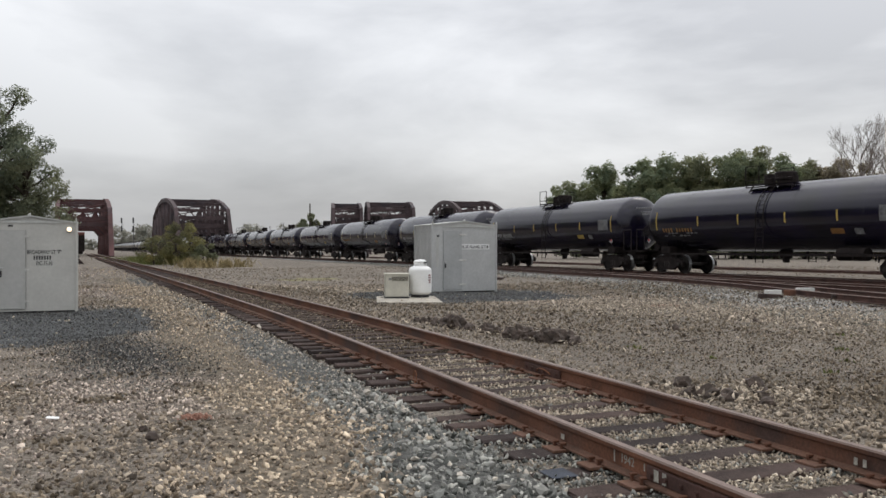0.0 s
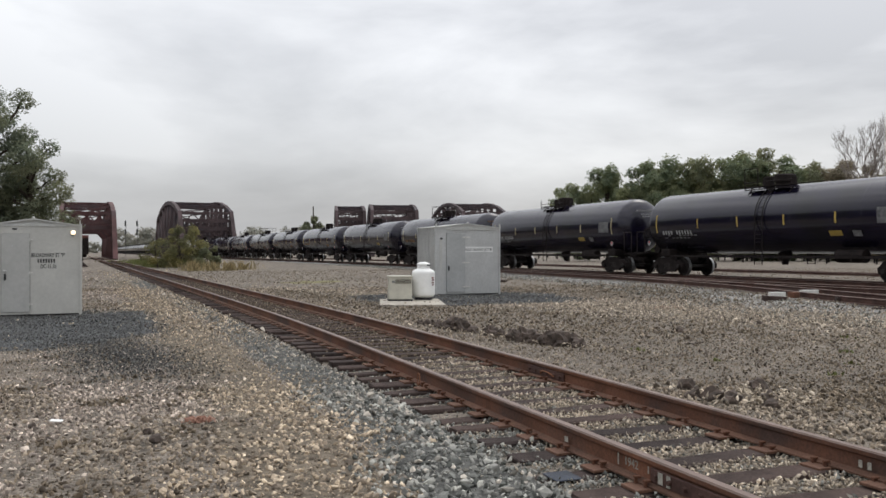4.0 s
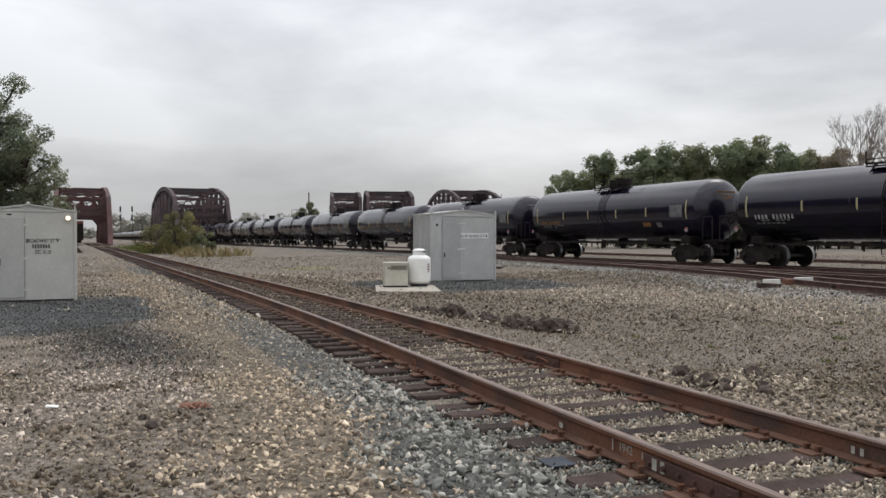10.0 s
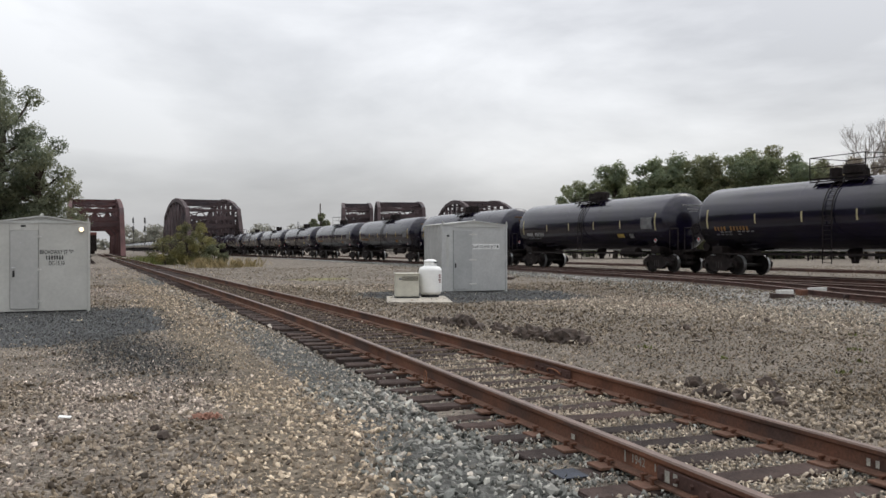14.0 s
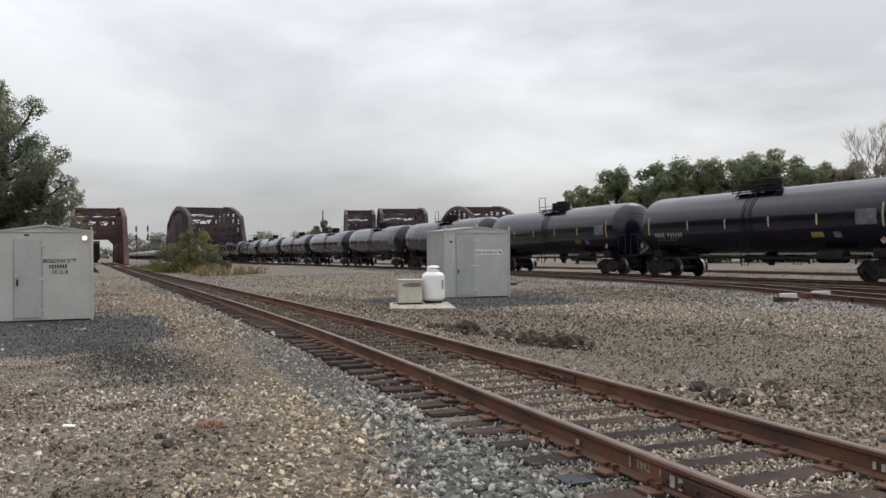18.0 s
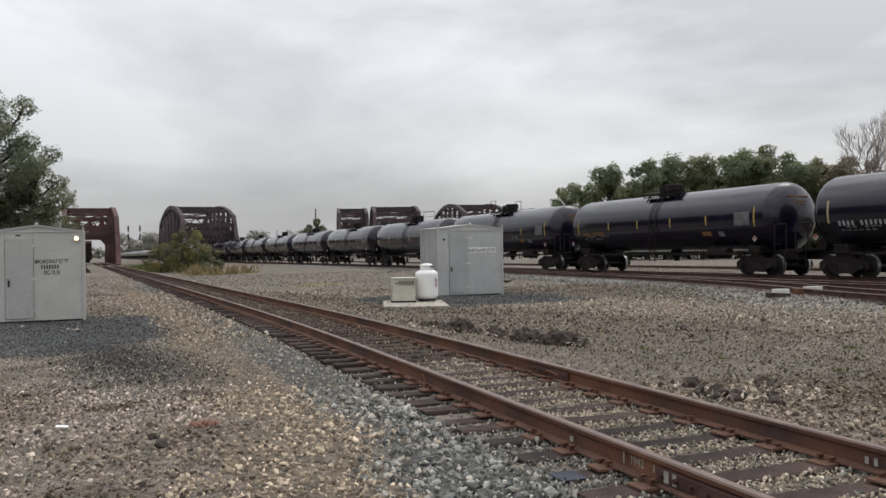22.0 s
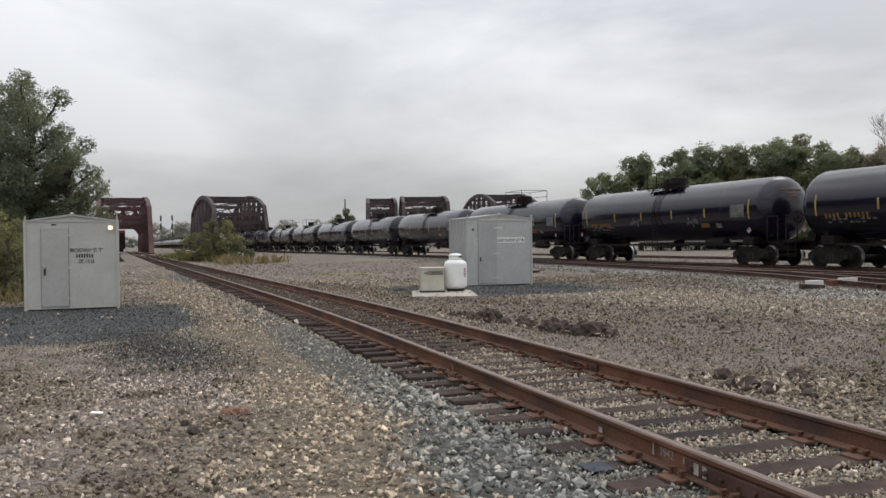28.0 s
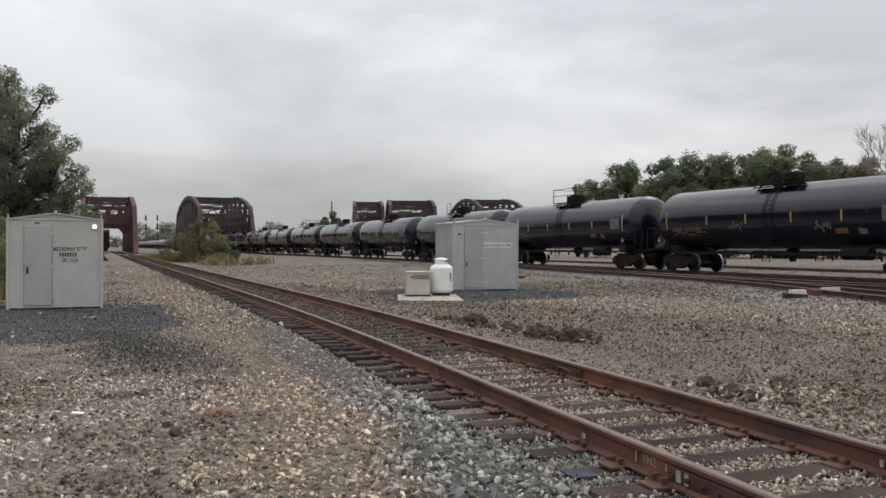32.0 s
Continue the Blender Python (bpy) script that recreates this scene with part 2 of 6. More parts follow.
M["truck_black"] = material("grimy_running_gear", (0.015, 0.0115, 0.0108), 0.85, 0.0, 0.18, vary=(0.5, 1.8), scale=3, fine=25, bump=0.4, bump_size=0.01)
M["wheel_steel"] = material("wheel_steel", (0.026, 0.022, 0.02), 0.65, 0.5, vary=(0.6, 1.5), scale=4, fine=30, bump=0.2, bump_size=0.004)
M["tread"] = material("bright_wheel_tread", (0.3, 0.3, 0.3), 0.4, 0.9, bump=0.0)
M["yellow"] = material("yellow_reflective_tape", (0.44, 0.31, 0.07), 0.5, vary=(0.7, 1.15), bump=0.0)
M["pale_tape"] = material("pale_reflective_tape", (0.46, 0.4, 0.22), 0.5, vary=(0.7, 1.15), bump=0.0)
M["mark_white"] = material("white_stencil_paint", (0.42, 0.42, 0.42), 0.7, vary=(0.6, 1.1), fine=30, bump=0.0)
M["mark_yellow"] = material("ochre_stencil_paint", (0.3, 0.145, 0.04), 0.7, vary=(0.6, 1.1), fine=30, bump=0.0)
M["faded_paint"] = material("faded_spray_paint", (0.15, 0.15, 0.16), 0.6, vary=(0.5, 1.2), fine=12, bump=0.0)
M["grey_panel"] = material("grey_data_panel", (0.11, 0.11, 0.11), 0.7, vary=(0.5, 1.8), fine=18, bump=0.0)
M["red"] = material("red_enamel", (0.4, 0.03, 0.03), 0.5, bump=0.0)
# rusted steel, both bridge colours raised somewhat to stand in for distance haze
M["bridge"] = material("rusted_bridge_steel", (0.068, 0.046, 0.048), 0.85, vary=(0.6, 1.5), scale=0.25, fine=3, bump=0.2, bump_size=0.02,
                       second=(0.037, 0.03, 0.035), second_scale=0.12)
M["bridge_red"] = material("red_brown_bridge_steel", (0.095, 0.043, 0.042), 0.85, vary=(0.6, 1.4), scale=0.3, fine=3, bump=0.2, bump_size=0.02,
                           second=(0.058, 0.036, 0.038), second_scale=0.15)
M["bark"] = material("bark", (0.07, 0.055, 0.042), 0.95, vary=(0.6, 1.4), scale=2, fine=20, bump=0.7, bump_size=0.03)
M["bark_grey"] = material("pale_bark", (0.23, 0.2, 0.18), 0.95, vary=(0.7, 1.3), scale=2, fine=20, bump=0.5, bump_size=0.03)
# the far woods' haze is put into their pale colour and narrow tints
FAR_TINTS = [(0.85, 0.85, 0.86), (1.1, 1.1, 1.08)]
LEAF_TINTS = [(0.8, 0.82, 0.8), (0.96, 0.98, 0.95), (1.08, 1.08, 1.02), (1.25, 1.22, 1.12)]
# leaf_green, leaf_olive and leaf_brown are lifted above real foliage to carry haze
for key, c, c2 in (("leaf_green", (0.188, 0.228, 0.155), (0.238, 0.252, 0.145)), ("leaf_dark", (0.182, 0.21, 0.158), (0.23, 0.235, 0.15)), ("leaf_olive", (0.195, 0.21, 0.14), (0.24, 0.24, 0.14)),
                   ("leaf_brown", (0.225, 0.2, 0.15), (0.28, 0.225, 0.15)), ("leaf_far_haze", (0.3, 0.305, 0.262), (0.34, 0.32, 0.27)), ("leaf_shrub", (0.16, 0.165, 0.1), (0.27, 0.24, 0.1))):
    M[key] = material(key, c, 0.75, spec=0.25, vary=(0.75, 1.25), scale=0.35, fine=4, bump=0.0, island=FAR_TINTS if key == "leaf_far_haze" else LEAF_TINTS, leafy=0.58,
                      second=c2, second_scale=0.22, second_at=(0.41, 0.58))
M["dry_grass"] = material("dry_grass", (0.30, 0.24, 0.135), 0.9, spec=0.2, vary=(0.7, 1.3), bump=0.0, island=LEAF_TINTS)
M["green_grass"] = material("green_grass", (0.12, 0.13, 0.045), 0.9, spec=0.2, vary=(0.7, 1.3), bump=0.0, island=LEAF_TINTS)
M["wood_pole"] = material("pole_wood", (0.07, 0.055, 0.045), 0.9, fine=30, bump=0.4)
M["lamp_on"] = glow("lit_lamp", (1.0, 0.76, 0.5), 1.75)
M["chalk"] = material("chalk_paint", (0.46, 0.44, 0.38), 0.85, vary=(0.5, 1.2), fine=80, bump=0.0)
M["orange_mark"] = material("orange_spray_paint", (0.34, 0.18, 0.13), 0.9, vary=(0.6, 1.3), fine=60, bump=0.0)
M["blue_tie"] = material("blue_painted_wood", (0.028, 0.035, 0.05), 0.8, vary=(0.6, 1.4), fine=50, bump=0.4)
M["car_red"] = material("faded_red_car_paint", (0.13, 0.045, 0.035), 0.7, vary=(0.7, 1.3), scale=1, fine=15, bump=0.1)

# ---- mesh helpers ----


def part(name, bm, mat, parent=None, label="", smooth=False):
    """Links a bmesh as ONE mesh object under a thing or a part."""
    me = bpy.data.meshes.new(name)
    bm.to_mesh(me)
    bm.free()
    return part_of(name, me, mat, parent, label, smooth)


def part_of(name, me, mat, parent=None, label="", smooth=False):
    if mat is not None and not me.materials:
        me.materials.append(mat)
    if smooth:
        me.polygons.foreach_set("use_smooth", [True] * len(me.polygons))
    ob = new(name, me)
    if parent is not None:
        ob.parent = parent
    if label:
        ob["label"] = label
    return ob


def thing(name, label, category, group="", kind="", at=None):
    ob = new(name)
    ob.empty_display_size = 0.3
    if at is not None:
        ob.matrix_world = at
    return tagged(ob, label, category, group, kind)


def box(bm, c, s, m=None, bevel=0.0):
    """A box of size s at c (in the pose m)."""
    t = Matrix.Translation(c) @ Matrix.Diagonal((*s, 1))
    if m is not None:
        t = m @ t
    r = bmesh.ops.create_cube(bm, size=1.0, matrix=t)
    if bevel:
        es = list({e for v in r["verts"] for e in v.link_edges})
        bmesh.ops.bevel(bm, geom=es, offset=bevel, segments=1, affect="EDGES", profile=0.5)
    return bm


def beam(bm, a, b, w, h, up=(0, 0, 1)):
    """A bar of section w x h from a to b."""
    a, b = Vector(a), Vector(b)
    d = (b - a)
    n = d.length
    d.normalize()
    s = d.cross(Vector(up))
    if s.length < 1e-4:
        s = d.cross(Vector((1, 0, 0)))
    s.normalize()
    u = s.cross(d)
    m = Matrix((s, d, u)).transposed().to_4x4()
    m.translation = (a + b) / 2
    bmesh.ops.create_cube(bm, size=1.0, matrix=m @ Matrix.Diagonal((w, n, h, 1)))
    return bm


def rod(bm, a, b, r0, r1=None, seg=8, caps=True):
    a, b = Vector(a), Vector(b)
    d = b - a
    q = d.to_track_quat("Z", "Y").to_matrix().to_4x4()
    m = Matrix.Translation((a + b) / 2) @ q
    bmesh.ops.create_cone(bm, cap_ends=caps, segments=seg, radius1=r0, radius2=r0 if r1 is None else r1, depth=d.length, matrix=m)
    return bm


def turned(bm, profile, seg=32, m=None):
    """A surface turned round the local z axis from (radius, z) pairs."""
    rings = []
    for r, z in profile:
        if r < 1e-6:
            rings.append([bm.verts.new((0, 0, z))])
        else:
            rings.append([bm.verts.new((r * math.cos(2 * math.pi * i / seg), r * math.sin(2 * math.pi * i / seg), z)) for i in range(seg)])
    for p, q in zip(rings, rings[1:]):
        for i in range(seg):
            j = (i + 1) % seg
            if len(p) == 1 and len(q) > 1:
                bm.faces.new((p[0], q[i], q[j]))
            elif len(q) == 1 and len(p) > 1:
                bm.faces.new((p[j], p[i], q[0]))
            elif len(p) > 1:
                bm.faces.new((p[i], p[j], q[j], q[i]))
    bmesh.ops.recalc_face_normals(bm, faces=bm.faces)
    if m is not None:
        bmesh.ops.transform(bm, matrix=m, verts=[v for ring in rings for v in ring])
    return bm


def B():
    return bmesh.new()


def sheet(name, verts, faces, mat, smooth=False):
    me = bpy.data.meshes.new(name)
    me.from_pydata(verts, [], faces)
    me.materials.append(mat)
    if smooth:
        me.polygons.foreach_set("use_smooth", [True] * len(me.polygons))
    return me


def many(name, base_v, base_f, place, turn, size, mat, smooth=False):
    """One mesh of many copies of a small solid; place (n,3), turn (n,3,3), size (n,3)."""
    n, k = len(place), len(base_v)
    v = np.einsum("nij,nkj->nki", turn, base_v[None] * size[:, None, :]) + place[:, None, :]
    f = (base_f[None] + (np.arange(n) * k)[:, None, None]).reshape(-1, base_f.shape[1])
    me = bpy.data.meshes.new(name)
    side = f.shape[1]
    me.vertices.add(n * k)
    me.vertices.foreach_set("co", v.astype(np.float32).ravel())
    me.loops.add(f.size)
    me.loops.foreach_set("vertex_index", f.astype(np.int32).ravel())
    me.polygons.add(len(f))
    me.polygons.foreach_set("loop_start", np.arange(0, f.size, side, dtype=np.int32))
    me.update(calc_edges=True)
    me.materials.append(mat)
    me.polygons.foreach_set("use_smooth", [smooth] * len(me.polygons))
    return me


def turns(rng, n, flat=False):
    """n random rotations; flat: about z only with a slight lean."""
    q = rng.normal(size=(n, 4))
    if flat:
        a = rng.uniform(0, 2 * np.pi, n)
        q = np.stack([np.cos(a / 2), rng.normal(0, 0.12, n), rng.normal(0, 0.12, n), np.sin(a / 2)], 1)
    q /= np.linalg.norm(q, axis=1)[:, None]
    w, x, y, z = q.T
    return np.stack([1 - 2 * (y * y + z * z), 2 * (x * y - z * w), 2 * (x * z + y * w), 2 * (x * y + z * w), 1 - 2 * (x * x + z * z),
                     2 * (y * z - x * w), 2 * (x * z - y * w), 2 * (y * z + x * w), 1 - 2 * (x * x + y * y)], 1).reshape(n, 3, 3)


# ---- the plan: tracks run along RUN; ACROSS points to their right ----
SLOPE = -0.4455
RUN = Vector((SLOPE, 1.0, 0.0)).normalized()
ACROSS = Vector((RUN.y, -RUN.x, 0.0))
RUN_TURN = math.degrees(math.atan2(-RUN.x, RUN.y))
NEAR_RAIL, FAR_RAIL = 0.24, 0.35
TRAIN_C = 31.8


def near_x(y):
    """The near track's centre line."""
    z = (y - 16.2) / 3.0
    soft = 3.0 * (math.log1p(math.exp(z)) if z < 30 else z)
    return 4.284 - 0.383 * y - 0.0637 * soft


def near_x_array(y):
    z = (y - 16.2) / 3.0
    return 4.284 - 0.383 * y - 0.0637 * 3.0 * np.where(z < 30, np.log1p(np.exp(np.minimum(z, 30))), z)


def smooth_step(a, b, x):
    s = np.clip((x - a) / (b - a), 0, 1)
    return s * s * (3 - 2 * s)


def middle_off(y):
    """How far the track beside the train lies from it, towards the yard; the two join at a far switch."""
    return -4.0 * (1 - smooth_step(36.0, 80.0, y))


def siding_off(y):
    """The same for the siding, which swings away from that track."""
    y = np.asarray(y, float)
    late = 22.5 + 2.5 * np.log1p(np.exp(np.clip((y - 22.5) / 2.5, -30, 30)))
    return middle_off(y) - 0.0138 * np.clip(43.0 - late, 0, None) ** 2


def ground_z(x, y):
    """Height of the yard: a trough beside the near track's left tie ends, a slow rise towards the far tracks."""
    x, y = np.asarray(x, float), np.asarray(y, float)
    off = (x - near_x_array(y)) * 0.92
    z = (0.008 - 0.038 * smooth_step(6.5, 10.0, y)) * np.exp(-((off + 1.65) / 0.75) ** 2) * smooth_step(60, 20, y)
    far = (x - SLOPE * y) * RUN.y
    z = z + 0.13 * smooth_step(15.5, 20.5, far)
    z = z + 0.018 * np.sin(x * 1.3 + y * 0.7) * np.sin(y * 0.9 - x * 0.4) * smooth_step(1.2, 2.5, np.abs(off))
    return z


def gz(x, y):
    return float(ground_z(x, y))

# ---- ground ----


def build_ground():
    xs = np.unique(np.concatenate([np.linspace(-900, -80, 24), np.linspace(-80, -16, 40), np.linspace(-16, 16, 110), np.linspace(16, 90, 40), np.linspace(90, 1100, 24)]))
    ys = np.unique(np.concatenate([np.linspace(-120, -2, 20), np.linspace(-2, 40, 130), np.linspace(40, 120, 50), np.linspace(120, 2500, 40)]))
    gx, gy = np.meshgrid(xs, ys)
    z = ground_z(gx, gy)
    v = np.stack([gx, gy, z], -1).reshape(-1, 3)
    nx, ny = len(xs), len(ys)
    i = np.arange(nx * ny).reshape(ny, nx)
    f = np.stack([i[:-1, :-1], i[:-1, 1:], i[1:, 1:], i[1:, :-1]], -1).reshape(-1, 4)
    me = sheet("ground", v.tolist(), f.tolist(), M["gravel"], True)
    tagged(new("ground", me), "brown-grey gravel yard between the tracks", "ground", kind="structure")


build_ground()


def patch(name, cx, cy, rx, ry, turn, mat, label, lift=0.008, seed=3, edge=0.34):
    """A low ragged bed of other gravel lying on the yard."""
    v, f = [], []
    rings, seg = 10, 72
    a0 = radians(turn)
    for k in range(rings + 1):
        for j in range(seg):
            a = 2 * math.pi * j / seg
            q = 1 + edge * noise.noise((math.cos(a) * 2.2 + seed, math.sin(a) * 2.2, seed)) + 0.5 * edge * noise.noise((math.cos(a) * 7 + seed, math.sin(a) * 7, seed))
            s = (k / rings) * q
            sup = (abs(math.cos(a)) ** 3.2 + abs(math.sin(a)) ** 3.2) ** (-1 / 3.2)
            px, py = rx * s * sup * math.cos(a), ry * s * sup * math.sin(a)
            x, y = cx + px * math.cos(a0) - py * math.sin(a0), cy + px * math.sin(a0) + py * math.cos(a0)
            v.append((x, y, gz(x, y) + (lift if k < rings else -0.01)))
    for k in range(rings):
        for j in range(seg):
            n = (j + 1) % seg
            f.append((k * seg + j, k * seg + n, (k + 1) * seg + n, (k + 1) * seg + j))
    return tagged(new(name, sheet(name, v, f, mat, True)), label, "gravel", kind="structure")


SHED_A = Vector((-9.26, 21.14, 0.0))      # front corner nearest the track
SHED_B = Vector((1.97, 31.16, 0.0))
BED_A, BED_B = (-9.35, 17.6, 3.2, 4.9), (0.75, 28.4, 3.7, 3.6)      # middle and half sizes of the two slate beds
patch("gravel_bed_1", *BED_A, RUN_TURN, M["dark_gravel"], "bed of fine dark slate gravel under a shed")
patch("gravel_bed_2", *BED_B, RUN_TURN, M["dark_gravel"], "bed of dark slate gravel under a shed", seed=8)
patch("gravel_bed_3", -6.9, 43.0, 1.5, 1.9, 10, M["mossy"], "thin yellow-green moss on gravel", 0.006, 5, 0.5)



def ballast_strip():
    """The grey bed under the far tracks, ragged along its near edge."""
    v, f = [], []
    n, k = 150, 14
    for i in range(n + 1):
        y = -8 + 130 * i / n
        near = TRAIN_C + (float(siding_off(y)) - 3.6) / RUN.y + 0.7 * noise.noise((y * 0.35, 0, 0)) + 0.35 * noise.noise((y * 1.4, 3, 0))
        for j in range(k + 1):
            c = near + (37.5 - near) * j / k
            x = c + SLOPE * y
            v.append((x, y, gz(x, y) + (-0.01 if j == 0 else 0.01 if j < 4 else 0.03)))
    for i in range(n):
        for j in range(k):
            a = i * (k + 1) + j
            f.append((a, a + 1, a + k + 2, a + k + 1))
    tagged(new("ballast_bed", sheet("ballast_bed", v, f, M["far_ballast"], True)), "grey ballast bed under the far tracks", "ballast", kind="structure")


ballast_strip()


def track_bed():
    """Darkened, oily ballast between and beside the rails of the far tracks."""
    v, f = [], []
    n, k = 150, 8
    for i in range(n + 1):
        y = -8 + 130 * i / n
        a = TRAIN_C + (float(siding_off(y)) - 1.55) / RUN.y + 0.35 * noise.noise((y * 0.5, 9, 0)) + 0.25 * noise.noise((y * 1.9, 5, 0))
        b = 33.9 + 0.35 * noise.noise((y * 0.5, 2, 0)) + 0.25 * noise.noise((y * 1.9, 8, 0))
        for j in range(k + 1):
            x = a + (b - a) * j / k + SLOPE * y
            v.append((x, y, gz(x, y) + (0.036 if 0 < j < k else 0.0)))
    for i in range(n):
        for j in range(k):
            q = i * (k + 1) + j
            f.append((q, q + 1, q + k + 2, q + k + 1))
    tagged(new("track_bed", sheet("track_bed", v, f, M["oily_ballast"], True)), "oily dark ballast between the far rails", "ballast", kind="structure")


track_bed()


def side_strip(name, o0, o1, y0, y1, mat, label, seed):
    """A ragged strip of other stone that follows the near track at offsets o0 to o1."""
    v, f = [], []
    n, k = 240, 6
    for i in range(n + 1):
        y = y0 + (y1 - y0) * i / n
        a = o0 + 0.28 * noise.noise((y * 0.5, seed, 0)) + 0.16 * noise.noise((y * 2.3, seed, 4))
        b = o1 + 0.10 * noise.noise((y * 0.7, seed, 7))
        for j in range(k + 1):
            x = near_x(y) + (a + (b - a) * j / k) / 0.92
            v.append((x, y, gz(x, y) + (0.006 if 0 < j < k else -0.012)))
    for i in range(n):
        for j in range(k):
            q = i * (k + 1) + j
            f.append((q, q + 1, q + k + 2, q + k + 1))
    tagged(new(name, sheet(name, v, f, mat, True)), label, "gravel", kind="structure")


side_strip("gravel_strip", -3.4, -2.1, -14, 46, M["tan_gravel"], "strip of tan gravel beside the ballast", 1.0)
side_strip("ballast_shoulder", -2.2, -1.2, -14, 46, M["grey_ballast"], "grey ballast shoulder of the near track", 5.0)

# ---- tracks ----
RAIL_SECTION = [(-0.07, 0.0), (0.07, 0.0), (0.07, 0.012), (0.012, 0.03), (0.010, 0.125), (0.034, 0.14), (0.037, 0.168), (0.028, 0.18),
                (-0.028, 0.18), (-0.037, 0.168), (-0.034, 0.14), (-0.010, 0.125), (-0.012, 0.03), (-0.07, 0.012)]


def rail_mesh(points, base_z, steel):
    """A rail of true section along points (x, y); the worn head takes the second material."""
    v, f, mats = [], [], []
    n = len(RAIL_SECTION)
    for i, (x, y) in enumerate(points):
        a, b = points[max(0, i - 1)], points[min(len(points) - 1, i + 1)]
        d = Vector((b[0] - a[0], b[1] - a[1], 0)).normalized()
        s = Vector((d.y, -d.x, 0))
        for px, pz in RAIL_SECTION:
            v.append((x + s.x * px, y + s.y * px, base_z + pz))
    for i in range(len(points) - 1):
        for k in range(n):
            k2 = (k + 1) % n
            f.append((i * n + k, i * n + k2, (i + 1) * n + k2, (i + 1) * n + k))
            mats.append(1 if k in (6, 7, 8) else 2 if k in (1, 2, 12, 13) else 0)
    f.append(tuple(range(n)))
    f.append(tuple(range(len(points) * n - 1, len(points) * n - n - 1, -1)))
    mats += [0, 0]
    me = sheet("rail", v, f, steel)
    me.materials.append(M["railhead"])
    me.materials.append(M["rust_foot"] if steel is M["rust"] else steel)
    me.polygons.foreach_set("material_index", mats)
    return me


def box_mesh(name, s, mat, bevel=0.0):
    bm = B()
    box(bm, (0, 0, 0), s, bevel=bevel)
    me = bpy.data.meshes.new(name)
    bm.to_mesh(me)
    bm.free()
    me.materials.append(mat)
    return me


def tie_mesh(seed):
    bm = B()
    r = random.Random(seed)
    box(bm, (0, 0, 0), (2.6 + r.uniform(-0.04, 0.04), 0.225, 0.17), bevel=0.012)
    for vv in bm.verts:
        vv.co += Vector((r.uniform(-0.012, 0.012), r.uniform(-0.010, 0.010), r.uniform(-0.006, 0.006)))
    me = bpy.data.meshes.new("tie")
    bm.to_mesh(me)
    bm.free()
    me.materials.append(M["tie"])
    return me


TIES = [tie_mesh(s) for s in range(6)]
PLATE = box_mesh("tie_plate", (0.36, 0.19, 0.022), M["rust_foot"], 0.004)


def spike_mesh():
    bm = B()
    box(bm, (0, 0, 0.0), (0.018, 0.018, 0.07))
    box(bm, (-0.012, 0, 0.034), (0.05, 0.032, 0.018), bevel=0.004)
    me = bpy.data.meshes.new("spike")
    bm.to_mesh(me)
    bm.free()
    me.materials.append(M["rust"])
    return me


SPIKE = spike_mesh()


def build_track(name, centre, heading, y0, y1, rail_top, label, step, single_until, plates_until=0.0, spikes_until=0.0, seed=1):
    """centre(y) gives x; heading(y) the track's turn in degrees. Ties up to single_until are parts, those beyond are joined."""
    tr = thing(name, label, "railway track", kind="structure")
    rng = random.Random(seed)
    n = int((y1 - y0) / step)
    pts = [y0 + (y1 - y0) * i / n for i in range(n + 1)]
    for side in (-1, 1):
        line = []
        for y in pts:
            a = radians(heading(y))
            line.append((centre(y) + side * 0.755 * math.cos(a), y + side * 0.755 * math.sin(a)))
        part_of("rail", rail_mesh(line, rail_top - 0.18, M["rust" if plates_until else "rust_dark"]), None, tr, "rusty brown steel rail with a worn head")
    y, joined = y0, []
    while y < y1:
        a = radians(heading(y))
        z = rail_top - 0.18 - 0.022 - 0.085 + rng.uniform(-0.012, 0.004)
        at = pose(centre(y) + rng.uniform(-0.03, 0.03), y, z, rng.uniform(-1, 1), rng.uniform(-0.8, 0.8), heading(y) + rng.uniform(-1.5, 1.5))
        if y < single_until:
            t = part_of("tie", rng.choice(TIES), None, tr)
            t.matrix_local = at
            for side in (-1, 1):
                if -3 < y < plates_until:
                    p = part_of("tie_plate", PLATE, None, tr)
                    p.matrix_local = pose(centre(y) + side * 0.755 * math.cos(a), y + side * 0.755 * math.sin(a), rail_top - 0.191, 0, 0, heading(y))
                if 3 < y < spikes_until:
                    for dx, dy in ((-0.085, -0.05), (0.085, 0.05), (-0.085, 0.06), (0.085, -0.06)):
                        s = part_of("spike", SPIKE, None, tr)
                        s.matrix_local = pose(centre(y) + side * 0.755 * math.cos(a), y + side * 0.755 * math.sin(a), 0, 0, 0, heading(y)) @ pose(
                            dx, dy, rail_top - 0.19 + rng.uniform(-0.005, 0.02), 0, 0, 0 if dx > 0 else 180)
        else:
            joined.append(at)
        y += 0.53 * math.cos(a)
    if joined:
        bm = B()
        for at in joined:
            box(bm, (0, 0, 0), (2.6, 0.225, 0.17), at)
        tagged(part("ties", bm, M["tie"], tr), "row of dark wooden ties in the distance", kind="stuff")
    return tr


def near_heading(y):
    return math.degrees(math.atan2(-(near_x(y + 0.1) - near_x(y - 0.1)), 0.2))


near_track = build_track("track_1", near_x, near_heading, -14.0, 240.0, NEAR_RAIL, "rusty railway track on worn wooden ties", 1.0, 62, 26, 12.5)


def straight(c):
    return lambda y: c + SLOPE * y


train_track = build_track("track_2", straight(TRAIN_C), lambda y: RUN_TURN, -30.0, 640.0, FAR_RAIL, "railway track carrying the tank train", 20.0, 60, seed=2)


